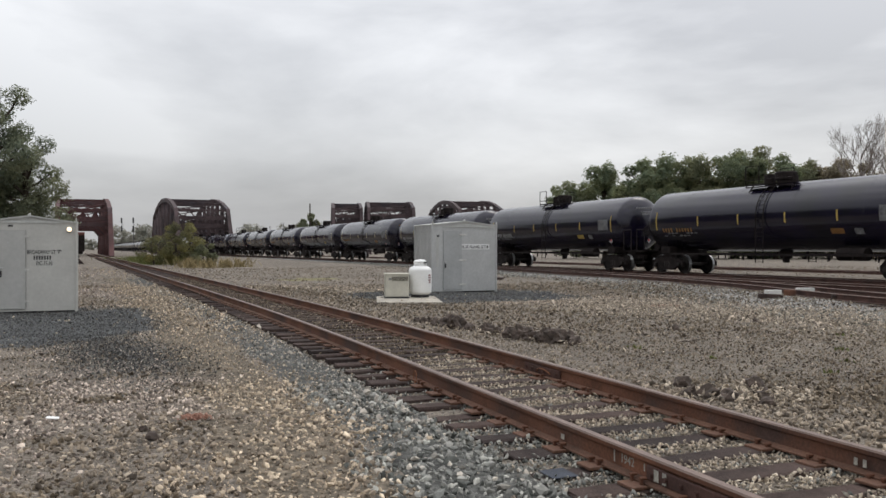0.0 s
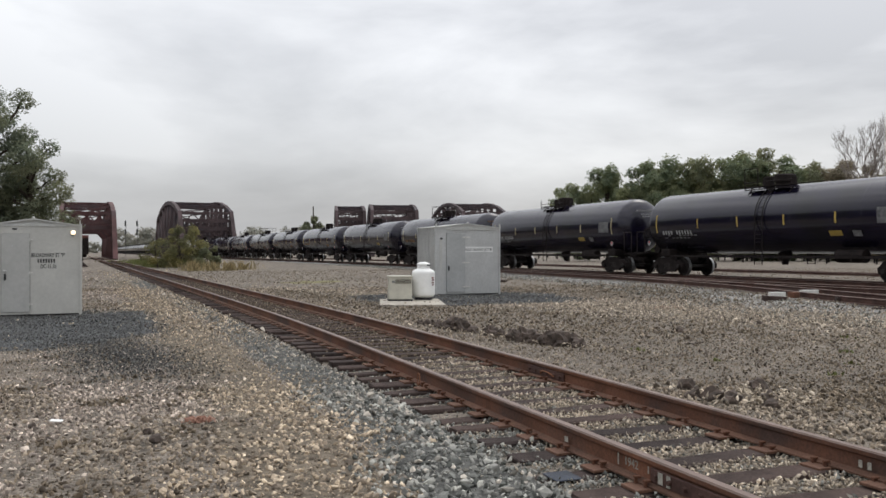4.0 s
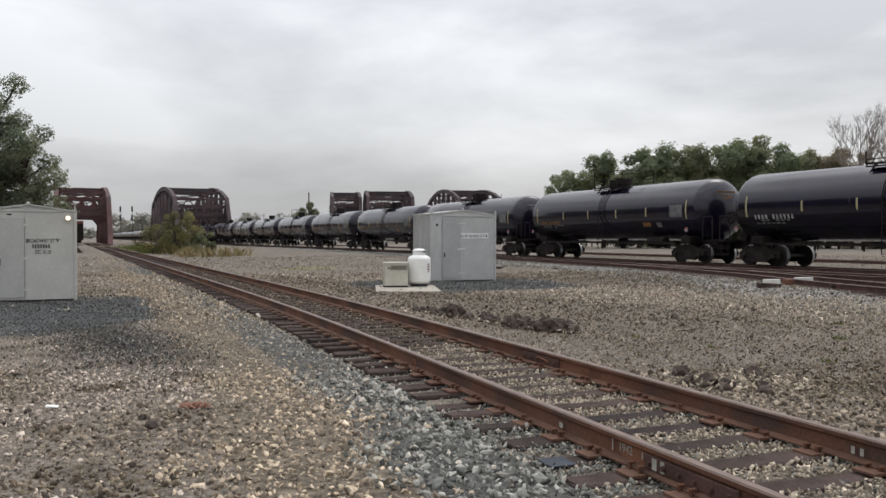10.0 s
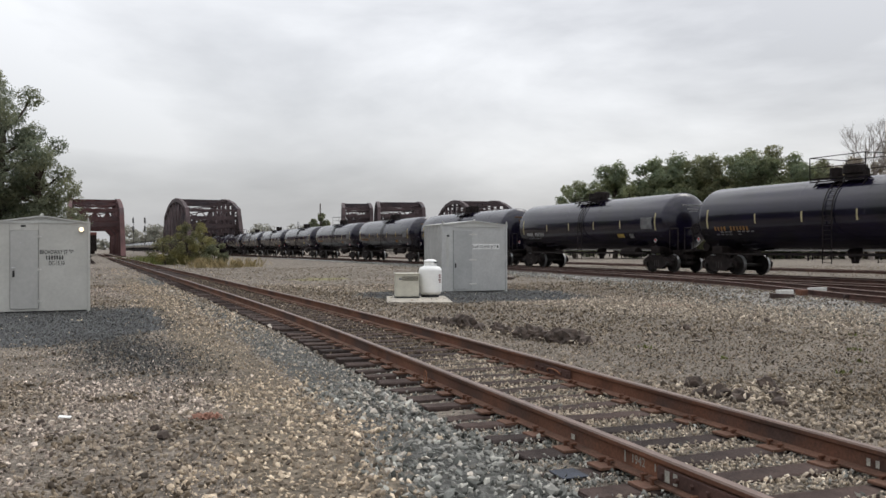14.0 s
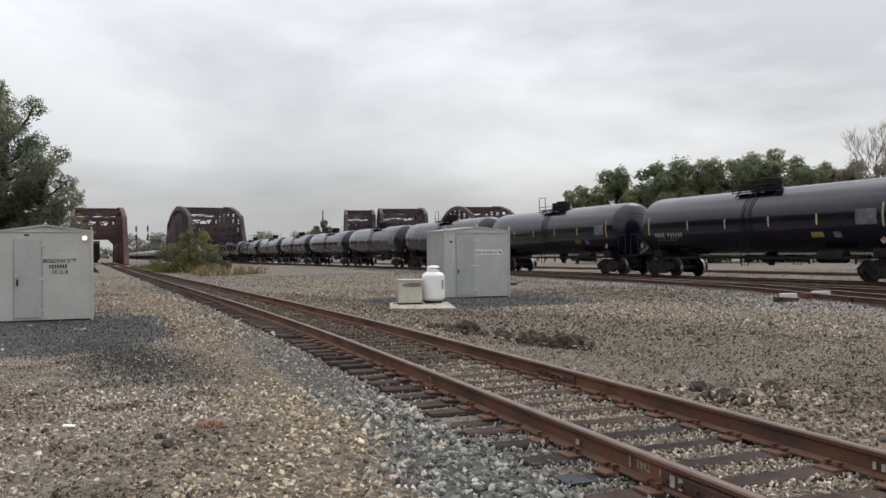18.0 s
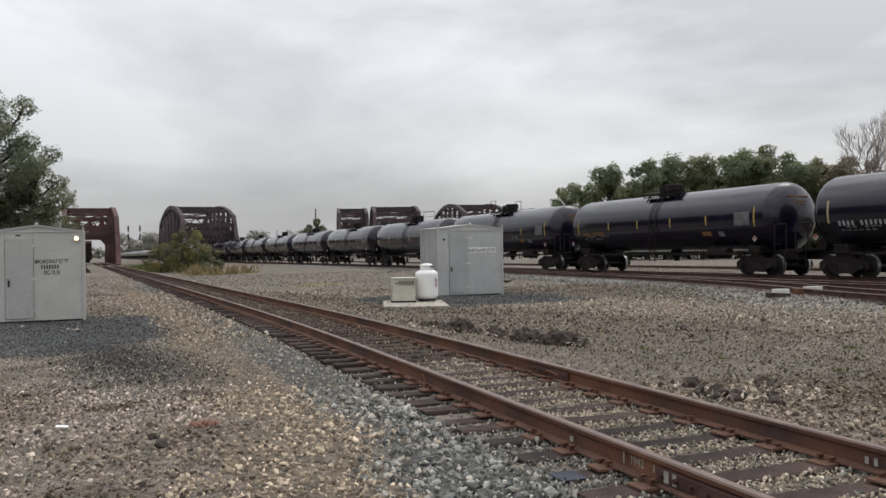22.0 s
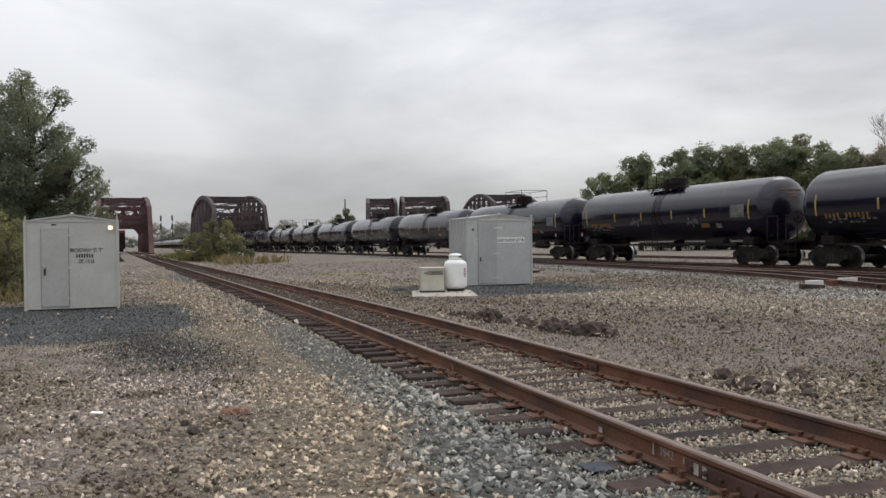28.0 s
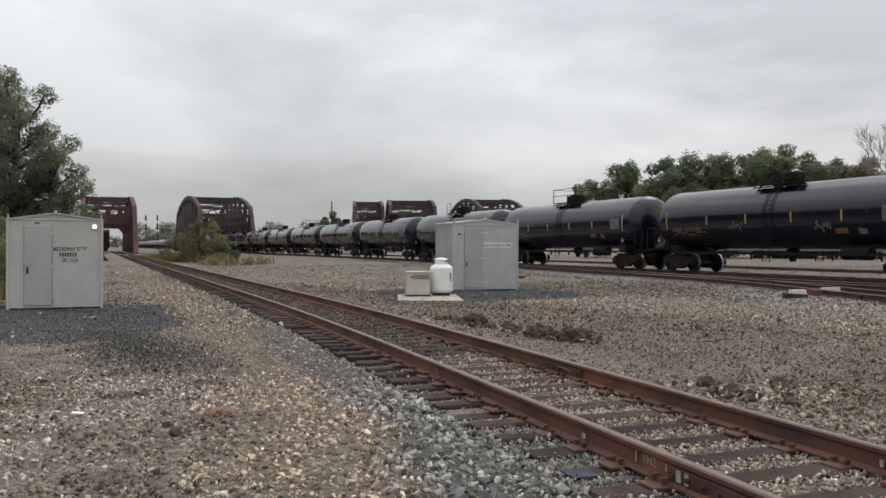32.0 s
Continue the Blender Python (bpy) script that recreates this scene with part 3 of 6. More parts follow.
def beside(off):
    """Centre and heading of a track that lies off(y) metres from the train's."""
    def centre(y):
        return TRAIN_C + SLOPE * y + float(off(y)) / RUN.y
    return centre, lambda y: math.degrees(math.atan2(centre(y - 0.5) - centre(y + 0.5), 1.0))


siding = build_track("track_3", *beside(siding_off), -10.0, 41.5, FAR_RAIL - 0.03, "rusty siding track swinging away from the others", 1.0, 60, seed=3)
middle_track = build_track("track_6", *beside(middle_off), -10.0, 74.0, FAR_RAIL - 0.02, "rusty track between siding and train", 1.5, 60, seed=6)
left_track = build_track("track_4", lambda y: near_x(y) - 5.25, near_heading, 84.0, 240.0, NEAR_RAIL - 0.02, "distant railway track under standing cars", 8.0, 85, seed=4)
back_track = build_track("track_5", straight(TRAIN_C + 14), lambda y: RUN_TURN, -10.0, 190.0, FAR_RAIL - 0.05, "rusty track behind the train", 20.0, 20, seed=5)

# ---- lettering ----


def lettering(name, text, size, m, mat, parent, align="CENTER", label="", bold=0.0, narrow=1.0):
    """Flat painted words in the built-in font, as a mesh."""
    cu = bpy.data.curves.new(name, "FONT")
    cu.body, cu.size, cu.align_x, cu.extrude = text, size, align, 0.001
    cu.offset = bold
    tmp = bpy.data.objects.new(name, cu)
    scene.collection.objects.link(tmp)
    me = bpy.data.meshes.new_from_object(tmp.evaluated_get(bpy.context.evaluated_depsgraph_get()))
    bpy.data.objects.remove(tmp)
    me.materials.clear()
    me.transform(Matrix.Diagonal((narrow, 1, 1, 1)))
    ob = part_of(name, me, mat, parent, label)
    ob.matrix_local = m
    return ob


# ---- equipment sheds; local x along the front, y into the depth, origin at the front right corner ----


def build_shed(corner, w, d, h, ridge, label, wall_mat, door_span, roof_over=0.04, door_mat=None, hinge=(0.16, 0.035)):
    at = Matrix.Translation((corner.x, corner.y, gz(corner.x, corner.y))) @ pose(0, 0, 0, 0, 0, RUN_TURN)
    sh = thing("equipment_shed", label, "shed", at=at)
    t = 0.04
    x0, x1 = -w, 0.0
    dx0, dx1 = x0 + w * door_span[0], x0 + w * door_span[1]
    dz0, dz1 = 0.10, h - 0.20
    # skids
    for yy in (0.12, d - 0.12):
        bm = B()
        box(bm, (-w / 2, yy, 0.035), (w - 0.1, 0.1, 0.07))
        part("skid", bm, M["dark_metal"], sh)
    bm = B()
    box(bm, (-w / 2, d / 2, 0.075), (w - 0.02, d - 0.02, 0.03))
    part("floor_plate", bm, M["galv"], sh)
    # front wall with the door opening, in panels
    for nm, a, b, z0, z1 in (("front_panel", x0, dx0, 0.05, h), ("front_panel", dx1, x1, 0.05, h), ("lintel_panel", dx0, dx1, dz1, h), ("threshold", dx0, dx1, 0.05, dz0)):
        bm = B()
        box(bm, ((a + b) / 2, t / 2, (z0 + z1) / 2), (b - a - 0.002, t, z1 - z0 - 0.001))
        part(nm, bm, wall_mat, sh)
    for nm, c, s in (("side_wall", (x0 + t / 2, d / 2, h / 2 + 0.025), (t, d - 2 * t - 0.004, h - 0.05)), ("side_wall", (x1 - t / 2, d / 2, h / 2 + 0.025), (t, d - 2 * t - 0.004, h - 0.05)),
                     ("back_wall", (-w / 2, d - t / 2, h / 2 + 0.025), (w, t, h - 0.05))):
        bm = B()
        box(bm, c, s)
        part(nm, bm, wall_mat, sh)
    # corner posts stand a little proud
    for cx in (x0, x1):
        for cy in (0.0, d):
            bm = B()
            box(bm, (cx, cy, h / 2 + 0.01), (0.07, 0.07, h), bevel=0.006)
            part("corner_post", bm, wall_mat, sh)
    # standing seams on the side wall
    for k in range(1, 5):
        bm = B()
        box(bm, (x0 - 0.008, d * k / 5, h / 2 + 0.03), (0.016, 0.03, h - 0.1))
        part("seam", bm, wall_mat, sh)
    # roof: two sloping sheets, gable over the front
    for sgn in (-1, 1):
        bm = B()
        a = Vector((-w / 2, -roof_over, ridge))
        e = Vector((-w / 2 + sgn * (w / 2 + roof_over), -roof_over, h + 0.005))
        vs = [bm.verts.new(p) for p in (a, e, e + Vector((0, d + 2 * roof_over, 0)), a + Vector((0, d + 2 * roof_over, 0)))]
        low = [bm.verts.new(v.co - Vector((0, 0, 0.035))) for v in vs]
        bm.faces.new(vs), bm.faces.new(low[::-1])
        for i in range(4):
            bm.faces.new((vs[i], vs[(i + 1) % 4], low[(i + 1) % 4], low[i]))
        bmesh.ops.recalc_face_normals(bm, faces=bm.faces)
        part("roof_sheet", bm, M["galv_roof"], sh)
    for yy in (0.012, d - 0.012):
        bm = B()
        vs = [bm.verts.new(p) for p in ((x0, yy, h), (x1, yy, h), (-w / 2, yy, ridge - 0.04))]
        r = bmesh.ops.extrude_face_region(bm, geom=[bm.faces.new(vs)])
        bmesh.ops.translate(bm, vec=(0, 0.02, 0), verts=[g for g in r["geom"] if isinstance(g, bmesh.types.BMVert)])
        bmesh.ops.recalc_face_normals(bm, faces=bm.faces)
        part("gable", bm, M["galv_roof"], sh)
    bm = B()
    box(bm, (-w / 2, -0.012, h + 0.0), (w + 0.05, 0.02, 0.05))
    part("drip_edge", bm, M["galv_roof"], sh)
    bm = B()
    turned(bm, [(0.035, 0), (0.04, 0.03), (0, 0.05)], 10, Matrix.Translation((-w / 2, 0.02, ridge)))
    part("ridge_cap", bm, M["galv_roof"], sh)
    # door
    bm = B()
    box(bm, ((dx0 + dx1) / 2, -0.004, (dz0 + dz1) / 2), (dx1 - dx0 - 0.016, 0.05, dz1 - dz0 - 0.016), bevel=0.006)
    door = part("door", bm, door_mat or M["galv_door"], sh, "flat sheet-metal door, closed")
    for zz in (dz0 + 0.2, (dz0 + dz1) / 2, dz1 - 0.16):
        bm = B()
        box(bm, (dx1 + 0.02, -0.035, zz), (hinge[0], 0.02, hinge[1]), bevel=0.004)
        rod(bm, (dx1 - 0.005, -0.045, zz - 0.04), (dx1 - 0.005, -0.045, zz + 0.04), 0.012, seg=8)
        part("hinge", bm, M["hinge"], door)
    bm = B()
    box(bm, (dx0 + 0.085, -0.04, 1.13), (0.09, 0.025, 0.035), bevel=0.004)
    part("latch", bm, M["chrome"], door, "bright metal latch plate")
    bm = B()
    box(bm, (dx0 + 0.085, -0.045, 0.98), (0.045, 0.035, 0.16), bevel=0.006)
    rod(bm, (dx0 + 0.085, -0.06, 0.95), (dx0 + 0.085, -0.1, 0.95), 0.01)
    part("door_handle", bm, M["dark_metal"], door, "dark door handle")
    # eave brackets at the corners
    for cx in (x0 + 0.01, x1 - 0.01):
        bm = B()
        box(bm, (cx, -0.05, h + 0.06), (0.03, 0.05, 0.12))
        part("lifting_eye", bm, M["galv_roof"], sh)
    return sh


shed_a = build_shed(SHED_A, 2.14, 2.3, 2.26, 2.43, "pale galvanised equipment shed with a lit wall lamp", M["galv_warm"], (0.165, 0.465), door_mat=M["door_warm"], hinge=(0.1, 0.03))
front = pose(0, 0, 0, 90, 0, 0)
lettering("lettering", "BROADWAY ST \"F\"", 0.142, pose(-0.738, -0.003, 1.465) @ front, M["ink"], shed_a, label="black stencilled words", bold=0.0025, narrow=0.64)
lettering("lettering", "DC-15.10", 0.142, pose(-0.738, -0.003, 1.185) @ front, M["ink"], shed_a, label="black stencilled words", bold=0.0025, narrow=0.64)
for k, wch in enumerate((0.05, 0.06, 0.06, 0.06, 0.06, 0.06, 0.06)):
    bm = B()
    box(bm, (-0.965 + k * 0.06, -0.003, 1.375), (wch * 0.6, 0.004, 0.1))
    part("stencil_bar", bm, M["ink"], shed_a)
bm = B()
box(bm, (-2.14 * 0.695, -0.004, 2.16), (0.11, 0.006, 0.035))
part("stencil_bar", bm, M["ink"], shed_a)
bm = B()
box(bm, (-0.17, -0.03, 2.08), (0.12, 0.06, 0.12), bevel=0.01)
lamp = part("wall_lamp", bm, M["galv_roof"], shed_a)
bm = B()
turned(bm, [(0.0, 0.05), (0.03, 0.045), (0.05, 0.025), (0.055, 0.0), (0, 0)], 16, pose(-0.17, -0.06, 2.08, 90))
part("lens", bm, M["lamp_on"], lamp, "glowing warm lamp lens", True)
bm = B()
box(bm, (-1.55, -0.035, 1.75), (0.03, 0.02, 0.03))
part("peephole", bm, M["chrome"], shed_a)

shed_b = build_shed(SHED_B, 2.59, 1.6, 2.47, 2.62, "galvanised equipment shed with a narrow sign", M["galv"], (0.165, 0.46), hinge=(0.3, 0.05))
bm = B()
box(bm, (-0.86, -0.006, 1.67), (1.16, 0.01, 0.19), bevel=0.002)
sign = part("sign_plate", bm, M["white_paint"], shed_b, "weathered white sign plate")
lettering("lettering", "BLUE ISLAND JCT.", 0.15, pose(-0.91, -0.0135, 1.618) @ front, M["ink"], sign, label="dark painted words", bold=0.002, narrow=0.86)
bm = B()
box(bm, (-0.36, -0.0135, 1.67), (0.06, 0.004, 0.1))
part("letter_bar", bm, M["ink"], sign)
bm = B()
box(bm, (-1.15, -0.02, 2.40), (2.0, 0.03, 0.05), bevel=0.004)
part("header_trim", bm, M["galv_roof"], shed_b)
# a pale upright strip left of the door
bm = B()
box(bm, (-2.38, -0.006, 1.5), (0.1, 0.008, 1.1))
part("faded_streak", bm, M["galv_roof"], shed_b, "pale vertical streak on the front")
bm = B()
box(bm, (-2.59 * 0.91, -0.012, 2.06), (0.09, 0.02, 0.07))
part("number_plate", bm, M["dark_metal"], shed_b)

# ---- concrete pad, gas tank and generator beside the second shed ----
bm = B()
pad_at = pose(-1.08, 25.6, gz(-1.08, 25.6), 0, 0, 5)
box(bm, (0, 0, 0.0), (1.9, 3.0, 0.08), bevel=0.015)
pad = part("concrete_pad", bm, M["concrete"])
pad.matrix_world = pad_at
tagged(pad, "pale cracked concrete pad on gravel", "concrete pad")


def build_gas_tank(x, y):
    z = gz(x, y) + 0.04
    tk = thing("gas_tank", "white upright propane tank on a concrete pad", "gas tank", at=pose(x, y, z))
    bm = B()
    prof = [(0.0, 0.03)] + [(0.365 * math.sin(a), 0.19 - 0.16 * math.cos(a)) for a in [math.pi / 2 * i / 7 for i in range(1, 8)]]
    prof += [(0.365, 0.3), (0.368, 0.55), (0.365, 0.8)] + [(0.365 * math.cos(a), 0.85 + 0.17 * math.sin(a)) for a in [math.pi / 2 * i / 8 for i in range(0, 9)]]
    turned(bm, prof, 40)
    part("vessel", bm, M["white_paint"], tk, smooth=True)
    bm = B()
    turned(bm, [(0.27, 0.0), (0.285, 0.0), (0.285, 0.08), (0.27, 0.08)], 32)
    part("foot_ring", bm, M["dark_metal"], tk, "dark steel foot ring")
    bm = B()
    turned(bm, [(0.19, 0.94), (0.20, 0.94), (0.20, 1.11), (0.19, 1.11)], 28)
    part("collar", bm, M["white_paint"], tk, smooth=True)
    bm = B()
    turned(bm, [(0.0, 1.2), (0.12, 1.19), (0.2, 1.15), (0.215, 1.09), (0.205, 1.09), (0.0, 1.1)], 28)
    part("lid", bm, M["white_paint"], tk, "domed white valve lid", True)
    bm = B()
    box(bm, (0.17, -0.1, 1.10), (0.12, 0.14, 0.035))
    part("valve", bm, M["dark_metal"], tk)
    bm = B()
    for dx, dz, ww in ((0.0, 0.12, 0.1), (0.03, 0.05, 0.12), (0.0, -0.03, 0.12), (0.03, -0.1, 0.08)):
        a = -0.62 + dx
        box(bm, (0, 0, 0), (ww, 0.004, 0.05), pose(0.368 * math.cos(a), 0.368 * math.sin(a), 0.58 + dz, 0, 0, math.degrees(a) + 90))
    part("warning_decal", bm, M["decal"], tk, "worn maroon warning decal")
    bm = B()
    rod(bm, (-0.2, 0.0, 1.0), (-0.39, -0.05, 0.85), 0.012)
    rod(bm, (-0.39, -0.05, 0.85), (-0.42, -0.1, 0.1), 0.012)
    part("gas_pipe", bm, M["dark_metal"], tk)
    return tk


build_gas_tank(-0.73, 26.6)


def build_generator(x, y):
    z = gz(x, y) + 0.04
    g = thing("standby_generator", "cream standby generator cabinet on a concrete pad", "generator", at=pose(x, y, z, 0, 0, RUN_TURN - 16))
    bm = B()
    box(bm, (0, 0, 0.025), (0.76, 0.62, 0.05))
    part("base_frame", bm, M["dark_metal"], g)
    bm = B()
    box(bm, (0, 0, 0.39), (0.72, 0.6, 0.68), bevel=0.012)
    part("cabinet", bm, M["cabinet"], g)
    bm = B()
    box(bm, (0, 0, 0.755), (0.76, 0.66, 0.045), bevel=0.012)
    part("cabinet_lid", bm, M["cabinet"], g)
    bm = B()
    box(bm, (0.08, -0.302, 0.61), (0.5, 0.012, 0.13))
    gr = part("vent", bm, M["vent"], g, "olive-brown louvred vent")
    for k in range(4):
        bm = B()
        box(bm, (0.08, -0.312, 0.565 + k * 0.03), (0.49, 0.012, 0.007))
        part("louvre", bm, M["cabinet"], gr)
    bm = B()
    box(bm, (-0.22, -0.303, 0.6), (0.09, 0.008, 0.06))
    part("control_label", bm, M["grey_panel"], g)
    return g


build_generator(-1.46, 26.2)

# ---- truss bridges; local y runs along the deck from the portal, origin mid-portal at rail level ----


def build_bridge(label, at, length, width, portal_h, peak_h, panels, mat, base=1.2, group="railway bridges", clear=6.6):
    br = thing("truss_bridge", label, "bridge", group, at=at)
    half = width / 2

    def top(k):
        s = (k - 1) / (panels - 2)
        return portal_h + (peak_h - portal_h) * (1 - abs(2 * s - 1) ** 2.1)

    step = length / panels
    for side in (-1, 1):
        x = side * half
        bm = B()
        beam(bm, (x, 0, -0.2), (x, length, -0.2), 0.5, 0.7)
        part("bottom_chord", bm, mat, br)
        pts = [Vector((x, k * step, top(k))) for k in range(1, panels)]
        for a, b in zip(pts, pts[1:]):
            bm = B()
            beam(bm, a, b + (b - a).normalized() * 0.1, 0.8, 0.95)
            part("top_chord", bm, mat, br)
        for a, b in ((Vector((x, 0, -0.2)), pts[0]), (Vector((x, length, -0.2)), pts[-1])):
            bm = B()
            beam(bm, a, b + (b - a).normalized() * 0.2, 0.85, 0.95)
            part("end_post", bm, mat, br)
        for k in range(1, panels):
            bm = B()
            beam(bm, (x, k * step, -0.2), (x, k * step, top(k)), 0.7, 1.0, (0, 1, 0))
            part("vertical_post", bm, mat, br)
        for k in range(1, panels - 1):
            lo, hi = (k + 1, k) if k < panels / 2 else (k, k + 1)
            bm = B()
            beam(bm, (x, lo * step, -0.1), (x, hi * step, top(hi)), 0.6, 0.95)
            part("diagonal", bm, mat, br)
            if abs(k - panels / 2 + 0.5) < 1.1:
                bm = B()
                beam(bm, (x, hi * step, -0.1), (x, lo * step, top(lo)), 0.4, 0.6)
                part("diagonal", bm, mat, br)
        # gusset plates
        for k in range(1, panels):
            bm = B()
            box(bm, (x, k * step, top(k) - 0.35), (0.64, 1.0, 0.8))
            part("gusset_plate", bm, mat, br)
    # cross struts, lattice sway frames and upper lateral bracing
    for k in range(1, panels):
        for dz in (0.0, -1.75, clear - top(k)) if k in (1, panels - 1) else (0.0, clear - top(k)):
            bm = B()
            beam(bm, (-half, k * step, top(k) + dz), (half, k * step, top(k) + dz), 0.5, 0.8 if dz < 0 and k == 1 else 0.5)
            part("cross_strut", bm, mat, br)
        bm = B()
        n = 8
        low = 1.7 if k in (1, panels - 1) else top(k) - clear
        up = 0.1 if k in (1, panels - 1) else max(0.1, low - 2.6)
        for j in range(n):
            xa, xb = -half + width * j / n, -half + width * (j + 1) / n
            za, zb = (top(k) - up, top(k) - low) if j % 2 == 0 else (top(k) - low, top(k) - up)
            beam(bm, (xa, k * step, za), (xb, k * step, zb), *((0.2, 0.22) if k == 1 else (0.3, 0.42)))
        part("lattice_web", bm, mat, br)
        for sgn in (-1, 1):
            bm = B()
            beam(bm, (sgn * half, k * step, clear - 1.9), (sgn * (half - 1.6), k * step, clear), 0.3, 0.4)
            part("knee_brace", bm, mat, br)
        if k < panels - 1:
            bm = B()
            beam(bm, (-half, k * step, top(k)), (half, (k + 1) * step, top(k + 1)), 0.2, 0.2)
            beam(bm, (half, k * step, top(k)), (-half, (k + 1) * step, top(k + 1)), 0.2, 0.2)
            part("lateral_brace", bm, mat, br)
    for k in range(panels + 1):
        bm = B()
        beam(bm, (-half, k * step, -0.55), (half, k * step, -0.55), 0.4, 0.7)
        part("floor_beam", bm, mat, br)
    bm = B()
    box(bm, (0, length / 2, -0.24), (width - 0.8, length, 0.1))
    part("deck", bm, M["tie"], br)
    for yy in (0.6, length - 0.6):
        bm = B()
        box(bm, (0, yy, -0.9 - base / 2), (width + 1.6, 1.4, base + 0.0), bevel=0.05)
        part("abutment", bm, M["concrete"], br, "weathered concrete abutment")
    return br


def bridge_at(x, y, turn, z):
    return Matrix.Translation((x, y, z)) @ pose(0, 0, 0, 0, 0, turn)


build_bridge("red-brown riveted truss bridge with an arched top chord", bridge_at(near_x(155) - 2.5, 155, RUN_TURN, 0.1), 75, 9.4, 9.0, 12.2, 9, M["bridge_red"], clear=6.2)
build_bridge("dark rusted truss bridge over which the tank train runs", bridge_at(TRAIN_C + SLOPE * 186 - 1.4, 186, RUN_TURN, 0.2), 68, 11.6, 10.2, 13.7, 9, M["bridge"])
build_bridge("distant rusted truss bridge", bridge_at(-25.2, 222, 8, 0.2), 62, 7.6, 12.0, 14.5, 9, M["bridge"], clear=8.4)
build_bridge("distant rusted truss bridge beside another", bridge_at(-12.9, 215, 6.6, 0.2), 62, 11.8, 11.8, 14.5, 9, M["bridge"], clear=8.4)
build_bridge("broad dark truss bridge rising behind the train", bridge_at(10.9, 205, 9.2, 0.2), 72, 10.8, 11.0, 14.5, 9, M["bridge"], clear=8.4)

# ---- tank cars; local +y points the way the train runs, z = 0 on the rail head ----
CAR = 18.2
TANK_R, TANK_Z, TANK_L = 1.52, 2.63, 16.7


def tank_profile(grow=0.0):
    hl, dep = TANK_L / 2, 0.80
    out = []
    for i in range(0, 11):
        a = math.pi / 2 * i / 10
        out.append(((TANK_R + grow) * math.sin(a), -hl + dep * (1 - math.cos(a))))
    for y in (-5, -2.5, 0, 2.5, 5):
        out.append((TANK_R + grow, y))
    for i in range(10, -1, -1):
        a = math.pi / 2 * i / 10
        out.append(((TANK_R + grow) * math.sin(a), hl - dep * (1 - math.cos(a))))
    return out


LIE = pose(0, 0, TANK_Z, -90, 0, 0)      # turns a profile about the car's long axis


def on_shell(bm, side, y, up, w, h, lift=0.006, seg=4):
    """A thin decal that follows the shell: centred at y along, up degrees above the shell's middle, w along, h round it."""
    r = TANK_R + lift
    a0, a1 = radians(up) - h / 2 / r, radians(up) + h / 2 / r
    rows = []
    for k in range(seg + 1):
        a = a0 + (a1 - a0) * k / seg
        rows.append([bm.verts.new((side * r * math.cos(a), y + s * w / 2, TANK_Z + r * math.sin(a))) for s in (-1, 1)])
    for p, q in zip(rows, rows[1:]):
        bm.faces.new((p[0], p[1], q[1], q[0]) if side > 0 else (p[1], p[0], q[0], q[1]))
    return bm


def wheel_mesh():
    bm = B()
    for sgn in (-1, 1):
        m = pose(sgn * 0.755, 0, 0, 0, 90 * sgn, 0)
        turned(bm, [(0.0, -0.03), (0.12, -0.03), (0.14, 0.05), (0.36, 0.03), (0.38, 0.065), (0.455, 0.06), (0.46, -0.06), (0.485, -0.065), (0.485, -0.09), (0.40, -0.09), (0.37, -0.02), (0.14, -0.01), (0.0, -0.05)], 16, m)
    rod(bm, (-0.98, 0, 0), (0.98, 0, 0), 0.085, seg=10)
    # a bolt ring shows the turning
    for sgn in (-1, 1):
        for k in range(3):
            a = 2 * math.pi * k / 3
            box(bm, (sgn * 0.83, 0.24 * math.cos(a), 0.24 * math.sin(a)), (0.03, 0.05, 0.05))
    for f in bm.faces:
        if all(math.hypot(v.co.y, v.co.z) > 0.452 for v in f.verts):
            f.material_index = 1
    me = bpy.data.meshes.new("wheelset")
    bm.to_mesh(me)
    bm.free()
    me.materials.append(M["wheel_steel"])
    me.materials.append(M["tread"])
    return me


WHEELS = wheel_mesh()


